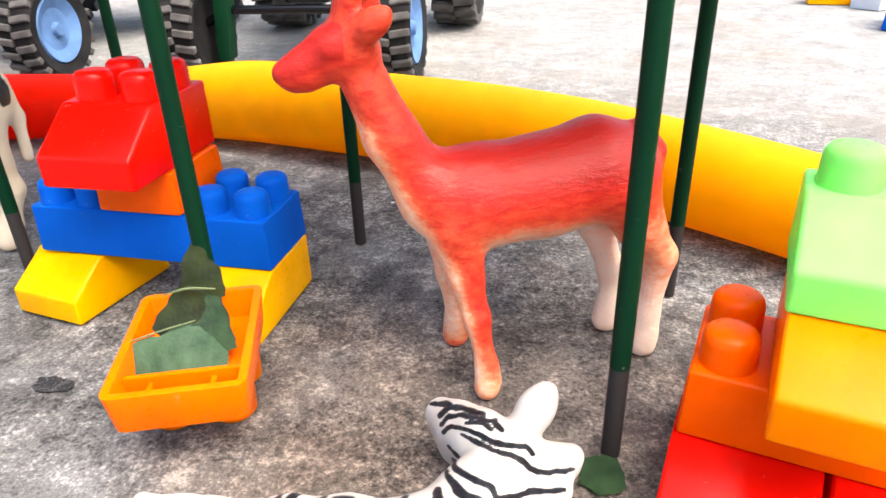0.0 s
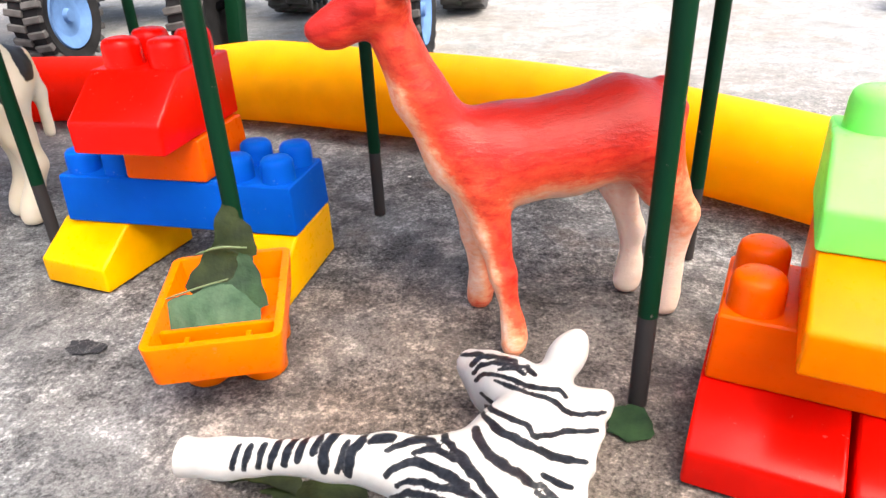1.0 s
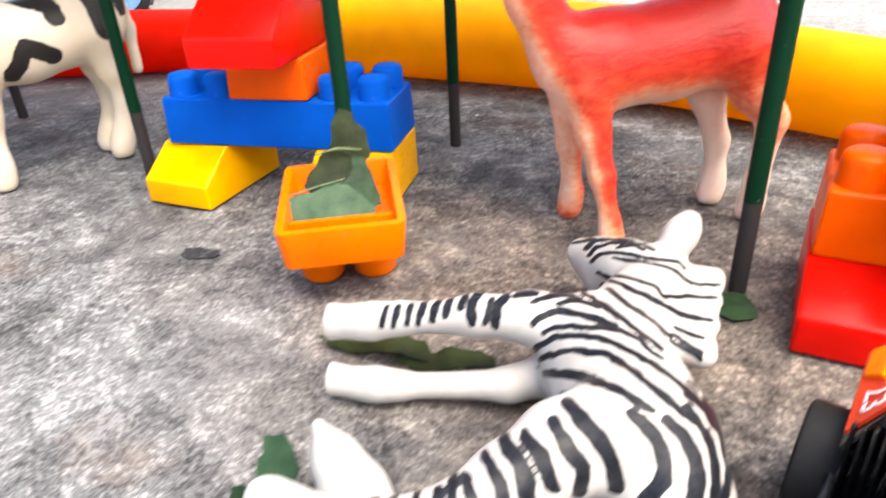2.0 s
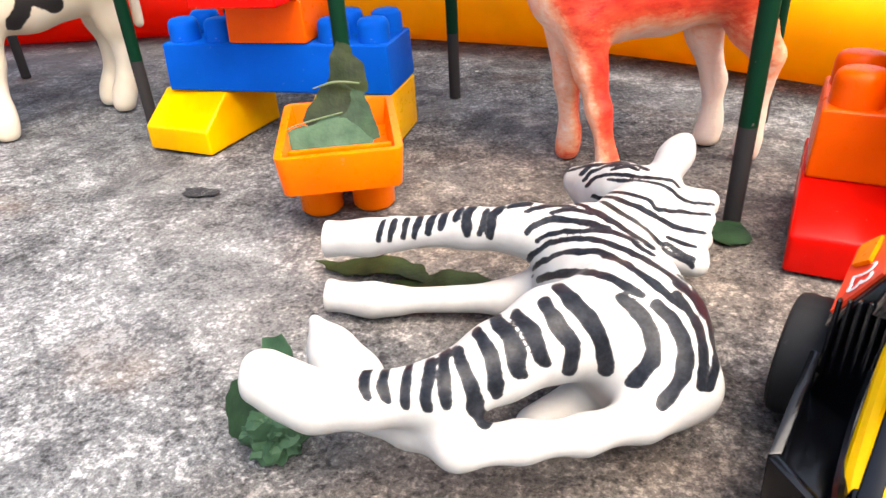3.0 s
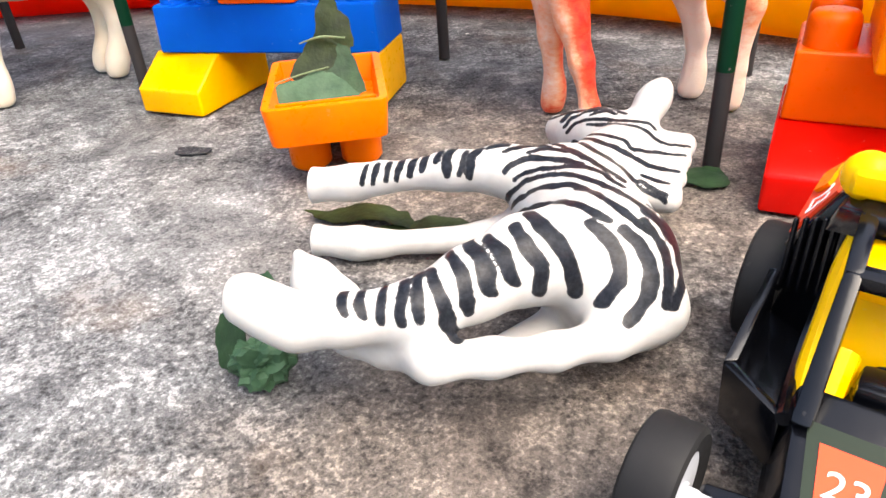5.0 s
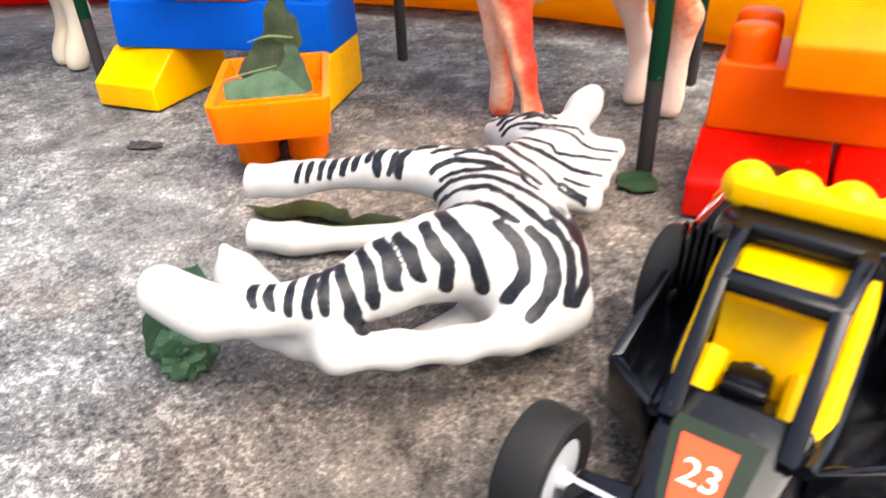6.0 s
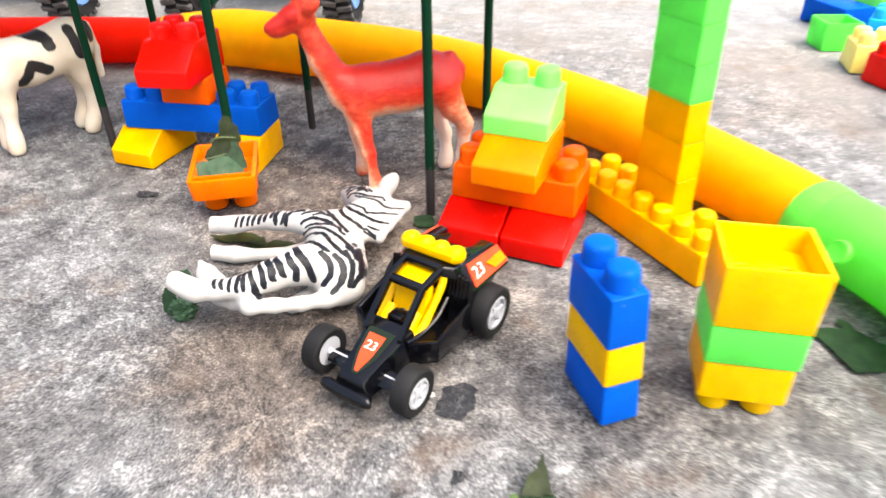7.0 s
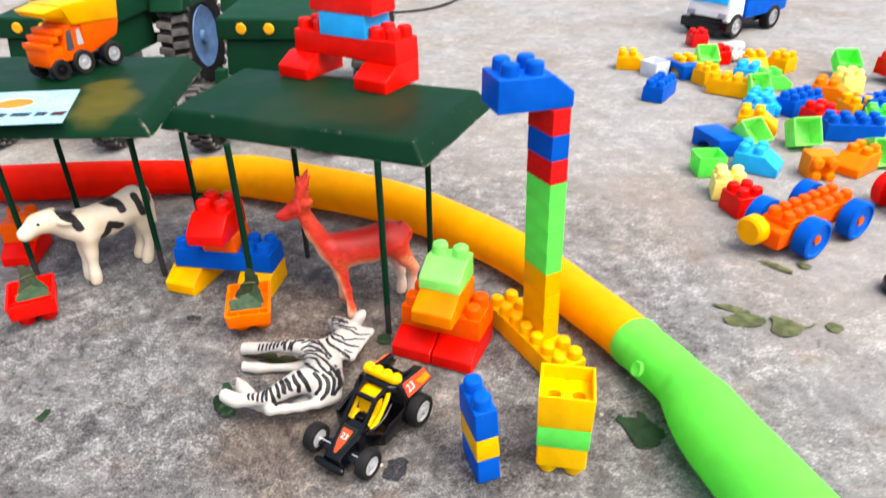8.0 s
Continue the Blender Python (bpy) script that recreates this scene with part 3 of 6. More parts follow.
def cup_stack():
    t = thing("brick_stack", "upturned yellow and green toy bricks stacked with the open side up", "toy bricks", mm(199, 33, 0, 0, 0, -5.5))
    foot = turned([(6.2, 0), (6.8, 1.2), (6.8, 9)], 20)
    me = mesh_of(foot, "stud", LEMON, 50)
    low = part("brick", box(35, 32, 20, (0, 0, 7), 2.2, 3), LEMON, t, "upturned yellow brick")
    for x in (-9, 9):
        for y in (-8, 8):
            part("stud", me, LEMON, low, "", mm(x, y, 0.1))
    part("brick", box(36.4, 33.4, 18.5, (0, 0, 27.2), 1.4, 2), GREEN, t, "light green brick")
    cup = part("brick", open_box(37.6, 35, 28, 1.8, 4.0, 0.7, 0.6), LEMON, t, "open upturned yellow brick", mm(0, 0, 45.8))
    plate = bmesh.new()
    for cx in (-8.55, 8.55):
        for cy in (-1.5,):
            rings = []
            for kind in range(4):
                ring = []
                for i in range(24):
                    w = 2 * math.pi * i / 24
                    c, e = math.cos(w), math.sin(w)
                    if kind == 0:
                        far = min(8.55 / max(abs(c), 1e-6), (15.8 + 1.5 * (1 if e > 0 else -1)) / max(abs(e), 1e-6))
                        ring.append(plate.verts.new((cx + far * c, cy + far * e, 17.0)))
                    else:
                        r, z = ((5.2, 17.1), (4.7, 16.5), (4.5, 6.0))[kind - 1]
                        ring.append(plate.verts.new((cx + r * c, cy + r * e, z)))
                rings.append(ring)
            for p, q in zip(rings, rings[1:]):
                for i in range(24):
                    plate.faces.new((p[i], p[(i + 1) % 24], q[(i + 1) % 24], q[i]))
    part("socket_plate", plate, LEMON, cup, "recessed plate with round sockets")


def wagon(x, y, deg, material, label, w=37, d=50, h=22, lift=15.0, feet=(-8.0, 8.0)):
    t = thing("toy_wagon", label, "toy wagon", mm(x, y, 0, 0, 0, deg))
    part("tub", open_box(w, d, h, 2.6, 3.0, 0.9, 1.2, 3.4), material, t, "", mm(0, 0, lift))
    bm = box(w - 6.5, 2.0, h - 5, (0, -d / 2 + 13, lift + 2.5), 0.5)
    for k in (-1, 1):
        box(1.6, 10.5, h - 7, (k * 9, -d / 2 + 7.6, lift + 2.5), 0.4, bm=bm)
    part("partition", bm, material, t)
    me = mesh_of(turned([(6.2, 0), (7.4, 1.4), (7.8, lift + 1)], 24), "foot", material, 50)
    for fx in (-1, 1):
        for fy in feet:
            part("foot", me, material, t, "", mm(fx * 9.2, fy, 0.0))
    return t


blue_house()
step_pile()
plank_and_tower()
slim_stack()
cup_stack()
wagon(-78, 178.5, 16.5, WAGON_ORANGE, "small orange tub wagon holding torn leaves", 40, 56, 13, 17.3, (-1.5, 16.5))
wagon(-292, 182, 32, RED, "small red tub wagon holding leaves", 42, 52, 15, 13.2)


def red_blocks_left():
    t = thing("brick_house", "low red and orange toy brick house near the cow", "toy house", place(-384, 262, 0, 12))
    slope_brick(t, RED, 2, 3, (2, 0, 0), 17.5, 22, 11, [])
    brick(t, ORANGE, 2, 2, (3, 14, 22), 17.5, 22, [(1, 0), (1, 1), (0, 1)])


red_blocks_left()

# ---- leaves ----


def ragged(outline, seed, amount):
    """The outline rounded and nibbled."""
    k = len(outline)
    out = []
    for i in range(k):
        p = [np.array(outline[(i + j) % k], float) for j in (-1, 0, 1, 2)]
        for t in (0.0, 0.25, 0.5, 0.75):
            q = 0.5 * (2 * p[1] + (p[2] - p[0]) * t * 0.5 + (2 * (p[2] - p[1]) - 0.5 * (p[2] - p[0])) * t * t) if t else p[1]
            q = p[1] * (1 - t) + p[2] * t + (q - (p[1] * (1 - t) + p[2] * t)) * 0.6
            v = Vector((q[0] * 0.31 + seed * 7.3, q[1] * 0.31, seed))
            out.append((q[0] + amount * noise.noise(v), q[1] + amount * noise.noise(v + Vector((9, 4, 2)))))
    return out


def leaf_mesh(outline, material, bulge, seed, cuts=1, nibble=1.6):
    bm = bmesh.new()
    outline = ragged(outline, seed, nibble)
    f = bm.faces.new([bm.verts.new((x, y, 0)) for x, y in outline])
    bmesh.ops.triangulate(bm, faces=[f])
    bmesh.ops.subdivide_edges(bm, edges=bm.edges[:], cuts=cuts, use_grid_fill=True)
    bmesh.ops.triangulate(bm, faces=bm.faces[:])
    for v in bm.verts:
        q = Vector((v.co.x * 0.07 + seed * 3.1, v.co.y * 0.07, seed))
        v.co.x += 1.2 * noise.noise(q * 3)
        v.co.y += 1.2 * noise.noise(q * 3 + Vector((5, 5, 5)))
        v.co.z = bulge * (0.5 + 0.5 * noise.noise(q)) + 0.5 * noise.noise(q * 4)
    low = min(v.co.z for v in bm.verts)
    for v in bm.verts:
        v.co.z += 0.35 - low
    back = bmesh.ops.duplicate(bm, geom=bm.verts[:] + bm.edges[:] + bm.faces[:])
    for g in back["geom"]:
        if isinstance(g, bmesh.types.BMVert):
            g.co.z -= 0.3
        elif isinstance(g, bmesh.types.BMFace):
            g.normal_flip()
    me = mesh_of(bm, "leaf", material, 60)
    return me


def leaf(outline, material, label, m, bulge=2.0, seed=1.0, group="scattered leaves"):
    ob = new("leaf", leaf_mesh(outline, material, bulge, seed))
    ob.matrix_basis = m
    return tagged(ob, label, "leaf", group)


HEX = [(-7, -4), (-1, -8), (7, -4), (6, 4), (1, 8), (-6, 5)]
BROAD = [(-14, -22), (4, -24), (14, -16), (19, -6), (12, 4), (8, 18), (4, 20), (1, 12), (-9, 15), (-14, 22), (-18, 16), (-15, 0)]
OVAL = [(-9, -16), (0, -20), (8, -14), (11, 0), (8, 13), (1, 19), (-7, 13), (-11, 0)]
SLIVER = [(-4, -18), (3, -16), (6, -4), (4, 10), (1, 18), (-3, 12), (-5, 0)]
TORN = [(-16, -6), (-12, -13), (0, -15), (8, -12), (13, -8), (22, -7.5), (31, -5), (21, -5.2), (12, -4), (6, -2), (1, 1), (2, 8), (0, 17), (-4, 18), (-6, 10), (-10, 4), (-15, 0)]
leaf(HEX, LEAF, "small cut piece of dark green leaf", mm(49, 164, 0), 1.5, 1)
leaf([(x * 0.84, y * 0.84) for x, y in BROAD], LEAF, "broad dark green torn leaf lying flat", mm(263, 67, 0, 0, 0, 15), 2.5, 2)
leaf([(x * 0.7, y * 0.55) for x, y in SLIVER], LEAF, "small dark green torn leaf scrap", mm(266, -12, 0, 0, 0, 60), 1.5, 4)
leaf([(x * 0.8, y * 0.8) for x, y in OVAL], LEAF_PALE, "pale green leaf lying underside up", mm(256, -42, 0, 0, 0, 50), 4, 5)
leaf(SLIVER, LEAF, "narrow dark green leaf scrap", mm(285, -40, 0, 0, 0, 65), 2, 6)
leaf(SLIVER, LEAF_DRY, "olive dry leaf piece", mm(374, 230, 0, 0, 0, 70), 3, 7)
leaf(OVAL, LEAF_DRY, "olive dry leaf piece", mm(380, 212, 0, 0, 0, 100), 5, 8)
leaf(TORN, LEAF_DRY, "curled olive dry leaf", mm(415, 204, 0, 0, 0, 20), 6, 9)
leaf(SLIVER, LEAF_DRY, "olive dry leaf scrap", mm(442, 310, 0, 0, 0, 50), 3, 10)
leaf(HEX, LEAF_DRY, "olive dry leaf scrap", mm(472, 313, 0), 3, 11)
leaf(HEX, LEAF_DRY, "olive dry leaf scrap", mm(460, 206, 0), 3, 12)
leaf([(-3, -6), (3, -5), (3, 6), (-2, 7)], LEAF, "tiny dark green leaf scrap", mm(-208, 50, 0), 2, 13)
leaf(SLIVER, LEAF_OLIVE, "long olive green leaf under the zebra's legs", mm(-58, 134, 0, 0, 0, 84), 5, 14)
leaf([(x * 0.9, y * 0.8) for x, y in SLIVER], LEAF_OLIVE, "olive green leaf strip between the zebra's legs", mm(-37, 129, 0, 0, 0, 97), 3, 15)


def torn_leaf():
    """A torn leaf: flat blade, a dark lobe that curls up, two folded flaps with the pale side out, and its stalk."""
    t = thing("leaf", "torn dark green leaf with folded pale flaps and a stalk", "leaf", mm(119, -33, 0, 0, 0, 5), "scattered leaves")
    sheets = (([(-16, -10), (-8, -13.5), (-0.5, -15), (9.5, -11), (12.5, -6), (2.5, -3), (1, 3), (-10.5, 3), (-15, -3.5)], LEAF, 2.2, (0, 0, 0, 0, 0, 0), "blade", ""),
              ([(-10.5, 0), (-9, 5.5), (-4.5, 10.5), (-2, 16), (-0.3, 12.5), (-1, 6), (1, -0.5)], LEAF_OLIVE, 1.6, (0, 2.4, 1.2, 24, 0, 0), "curled_lobe", "dark curled lobe"),
              ([(-14.5, -11.8), (-7.5, -6.7), (-3.5, -9.5), (-2.5, -13.7)], LEAF_FLAP, 0.8, (0, 0, 2.6, 0, 0, 0), "folded_flap", "pale folded flap"),
              ([(-15.4, 1.2), (-12, 1.5), (-13, -3.5), (-15.8, -6)], LEAF_FLAP, 0.8, (0, 0, 2.6, 0, 0, 0), "folded_flap", "pale folded flap"))
    for i, (o, mat, bulge, at, name, lab) in enumerate(sheets):
        part(name, leaf_mesh(o, mat, bulge, 31.0 + i, 2, 0.8), mat, t, lab, mm(*at))
    part("stalk", pipe([(8, -7.5, 2.2, 0.5), (14, -6.3, 1.4, 0.7), (22, -6.6, 0.9, 0.6), (31, -5.6, 0.8, 0.4)], 5, 8), LEAF_FLAP, t, "thin pale stalk")


torn_leaf()


def crumpled_leaf(r, material, label, m, seed):
    """A leaf folded upon itself into a loose ball: creased, open at the back."""
    bm = bmesh.new()
    bmesh.ops.create_icosphere(bm, subdivisions=4, radius=r)
    for v in bm.verts:
        q = v.co / r
        crease = abs(noise.noise(q * 1.5 + Vector((seed, 0, 0)))) + 0.5 * abs(noise.noise(q * 3.4 + Vector((0, seed, 0))))
        v.co *= 1.12 - 0.75 * crease + 0.22 * noise.noise(q * 1.1 + Vector((0, 0, seed)))
        v.co.y *= 0.8
    ob = new("leaf", mesh_of(bm, "leaf", material, 28))
    ob.matrix_basis = m
    return tagged(ob, label, "leaf", "scattered leaves")


crumpled_leaf(7.2, LEAF_PALE, "crumpled green leaf under the zebra's hoof", mm(-60.0, 61.5, 5.4, 20, 0, 20), 4.0)
leaf([(-5, -7), (3, -7), (5, 0), (2, 7), (-4, 6), (-7, 0)], LEAF, "dark green leaf flap beside the crumpled leaf", mm(-68, 66, 7.0, 70, 0, -30), 2, 18)

leaf([(x * 0.8, y * 0.9) for x, y in HEX], LEAF_PALE, "small green leaf scrap between the zebra's hind hooves", mm(-67, 81, 7.0, 62, 0, -20), 2, 17)


def wagon_leaf(label, m, scale=1.0):
    t = thing("leaf", label, "leaf", m, "leaves in the wagons")
    sheets = (([(-16, -7), (-4, -8.5), (12.5, -8), (13, -1), (4, 8.5), (-6, 6), (-16, 3.5)], LEAF_PALE, 1.6, (0, -4, 3.0, 46, 3, 0)),
              ([(-9, -9), (5, -10), (11.5, -8), (10, 5), (7, 12), (3, 4), (-8, 0)], LEAF, 2.4, (3.5, 0.5, 6.5, 58, -8, 4)),
              ([(-11, -2), (-4, -9), (12, -11), (12, 2), (10, 13), (1, 11), (-4, 7)], LEAF_OLIVE, 3.0, (1, 4.5, 10, 66, 3, 0)),
              ([(-7, -5), (8, -6.5), (7, 3), (4.5, 9), (-0.5, 12.5), (-3, 8), (-5, 1)], LEAF_OLIVE, 2.6, (5.5, 8.5, 20.5, 72, -4, 0)))
    for i, (o, mat, bulge, at) in enumerate(sheets):
        part("leaf_sheet", leaf_mesh([(x * scale, y * scale) for x, y in o], mat, bulge, 20 + i + scale, 2, 0.7), mat, t, "pale underside" if mat is LEAF_PALE else "", mm(*at))
    for at, line in (((0, -4, 3.0, 46, 3, 0), ((-15.5, 3.8, 1.6, 0.45), (-6, 6.6, 1.9, 0.55), (3.6, 9.0, 1.8, 0.35))), ((1, 4.5, 10, 66, 3, 0), ((-6.5, 7.6, 2.6, 0.3), (1, 9.4, 3.4, 0.7), (9.4, 8.8, 3.0, 0.5)))):
        part("folded_rim", pipe([(x * scale, y * scale, z, 0.6 * r) for x, y, z, r in line], 5, 8), LEAF_RIM, t, "pale folded rim", mm(*at))


wagon_leaf("crumpled green leaf pieces heaped in the wagon", mm(-81, 180.5, 22.5, 0, 0, 17), 1.0)
wagon_leaf("green leaf pieces heaped in the red wagon", mm(-293, 184, 20, -20, 0, 60), 0.95)

# ---- sheds: green sheet roofs on thin rods ----


def shed(name, label, corners, rods, high, face):
    t = thing(name, label, "toy shed", place(0, 0))
    low = [(x, y, high) for x, y in corners]
    cx, cy = sum(x for x, _ in corners) / 4, sum(y for _, y in corners) / 4
    top = []
    for x, y in corners:
        d = math.hypot(cx - x, cy - y)
        top.append((x + (cx - x) / d * 15, y + (cy - y) / d * 15, high + face))
    part("roof_sheet", hull_box(low, top, 4.0, 4), GREEN_METAL, t, "folded green painted sheet roof")
    for x, y in rods:
        rod = part("rod", pipe([(x, y, 32, 2.9), (x, y, high + 3, 2.9)], 1, 14), ROD_GREEN, t)
        part("foot", pipe([(x, y, 0, 2.85), (x, y, 32.5, 2.85)], 1, 14), ROD_BARE, rod, "unpainted dark steel end")
    return t


shed("toy_shed", "toy shed with a green sheet roof on thin rods", [(-160, 240), (92, 164), (142, 312), (-132, 386)], [(-81, 201.5), (52, 174), (-57, 303), (82, 268)], 169, 19)
shed("toy_shed", "toy shed with a green sheet roof, a sticker and worn paint", [(-440, 190), (-151, 214), (-190, 430), (-450, 420)], [(-199, 258), (-200, 362), (-322, 234), (-335, 345)], 171, 17)


def sticker():
    t = thing("sticker", "glossy pale blue sticker with an orange emblem and illegible writing", "sticker", mm(-236, 248, 188.4, 0, 0, 8))
    part("sheet", hull_box([(-150, -50, 0), (7, -46, 0), (-14, 48, 0), (-150, 44, 0)], [(-150, -50, 0.35), (7, -46, 0.35), (-14, 48, 0.35), (-150, 44, 0.35)], 0), plastic("pale sticker film", (0.26, 0.50, 0.62), 0.25, 0.0, 0.2), t)
    part("emblem", turned([(0, 0), (13, 0.0), (13, 0.3), (0, 0.3)], 28, Matrix.Diagonal((1.25, 1.0, 1, 1))), AMBER, t, "orange oval emblem", mm(-58, 10, 0.4))
    x = -110.0
    for w in (16, 9, 14, 8, 17, 10, 12):
        part("printed_bar", box(w, 10, 0.25, (0, 0, 0), 0), BLACK, t, "dark illegible print", mm(x + w / 2, -22, 0.4))
        x += w + 4


sticker()

# ---- animal figures ----


def blob(limbs, res, k, flat=1.0):
    """Blended round-ended limbs (a, b, ra, rb, ...) turned into one skin. flat squeezes y. Returns vertices, faces and, for each
    vertex, the share of every limb and the way along it."""
    s = np.array([1, 1 / flat, 1.0])
    A = np.array([l[0] for l in limbs], float) * s
    B = np.array([l[1] for l in limbs], float) * s
    ra, rb = np.array([l[2] for l in limbs], float), np.array([l[3] for l in limbs], float)
    pad = max(ra.max(), rb.max()) + 4
    lo, hi = np.minimum(A, B).min(0) - pad, np.maximum(A, B).max(0) + pad
    n = np.ceil((hi - lo) / res).astype(int) + 1
    axes = [lo[i] + res * np.arange(n[i]) for i in range(3)]
    pts = np.stack(np.meshgrid(*axes, indexing="ij"), -1).reshape(-1, 3)

    def dist(q, i):
        ab = B[i] - A[i]
        t = np.clip((q - A[i]) @ ab / (ab @ ab + 1e-9), 0, 1)
        return np.linalg.norm(q - A[i] - t[:, None] * ab, axis=1) - (ra[i] + (rb[i] - ra[i]) * t), t

    total = np.zeros(len(pts))
    for i in range(len(limbs)):
        reach = max(ra[i], rb[i]) + 9 * k
        near = np.all((pts > np.minimum(A[i], B[i]) - reach) & (pts < np.maximum(A[i], B[i]) + reach), axis=1)
        total[near] += np.exp(-np.clip(dist(pts[near], i)[0] / k, -60, 60))
    f = (-k * np.log(total + 1e-26)).reshape(n)
    inside = f < 0
    cells = np.zeros(n - 1, int)
    for dx in (0, 1):
        for dy in (0, 1):
            for dz in (0, 1):
                cells += inside[dx : n[0] - 1 + dx, dy : n[1] - 1 + dy, dz : n[2] - 1 + dz]
    mixed = (cells > 0) & (cells < 8)
    index = -np.ones(mixed.shape, int)
    where = np.argwhere(mixed)
    index[mixed] = np.arange(len(where))
    acc, cnt = np.zeros((len(where), 3)), np.zeros(len(where))
    corners = [(x, y, z) for x in (0, 1) for y in (0, 1) for z in (0, 1)]
    for a in corners:
        for b in corners:
            if sum(abs(p - q) for p, q in zip(a, b)) == 1 and a < b:
                fa, fb = f[tuple((where + a).T)], f[tuple((where + b).T)]
                cross = (fa < 0) != (fb < 0)
                t = np.where(cross, fa / np.where(cross, fa - fb, 1), 0)
                acc[cross] += (np.array(a) + t[:, None] * (np.array(b) - np.array(a)))[cross]
                cnt[cross] += 1
    verts = lo + res * (where + acc / cnt[:, None])
    faces = []
    for ax in range(3):
        u, v = [(1, 2), (2, 0), (0, 1)][ax]
        step = np.eye(3, dtype=int)
        sl0 = [slice(1, n[i] - 1) for i in range(3)]
        sl0[ax] = slice(0, n[ax] - 1)
        sl1 = list(sl0)
        sl1[ax] = slice(1, n[ax])
        a, b = inside[tuple(sl0)], inside[tuple(sl1)]
        for flag, flip in ((a & ~b, False), (~a & b, True)):
            base = np.argwhere(flag)
            off = np.ones(3, int)
            off[ax] = 0
            base = base + off
            quad = [index[tuple((base - d).T)] for d in (0 * step[u], step[u], step[u] + step[v], step[v])]
            q = np.stack(quad, 1)
            faces.append(q[:, ::-1] if flip else q)
    faces = np.concatenate(faces)
    ds, ts = zip(*[dist(verts, i) for i in range(len(limbs))])
    ds, ts = np.array(ds), np.array(ts)
    w = np.exp(-np.clip((ds - ds.min(0)) / 2.2, 0, 50))
    w /= w.sum(0)
    verts = verts / s
    return verts, faces, w, ts


def figure(name, verts, faces, material, values, label, category, m):
    me = bpy.data.meshes.new(name)
    me.from_pydata((verts * MM).tolist(), [], faces.tolist())
    me.materials.append(material)
    for key, vals in values.items():
        me.attributes.new(key, "FLOAT", "POINT").data.foreach_set("value", vals.astype(np.float32))
    bm = bmesh.new()
    bm.from_mesh(me)
    for _ in range(2):
        bmesh.ops.smooth_vert(bm, verts=bm.verts[:], factor=0.5, use_axis_x=True, use_axis_y=True, use_axis_z=True)
    bmesh.ops.recalc_face_normals(bm, faces=bm.faces[:])
    bm.to_mesh(me)
    bm.free()
    me.polygons.foreach_set("use_smooth", [True] * len(me.polygons))
    ob = new(name, me)
    ob.matrix_basis = m
    return tagged(ob, label, category)


def chain(points):
    """Limbs between points (x, y, z, r, *values)."""
    return [(p[:3], q[:3], p[3], q[3], p[4:], q[4:]) for p, q in zip(points, points[1:])]


def shared(limbs, w, ts, i):
    a = np.array([l[4][i] for l in limbs])[:, None]
    b = np.array([l[5][i] for l in limbs])[:, None]
    return (w * (a + (b - a) * ts)).sum(0)


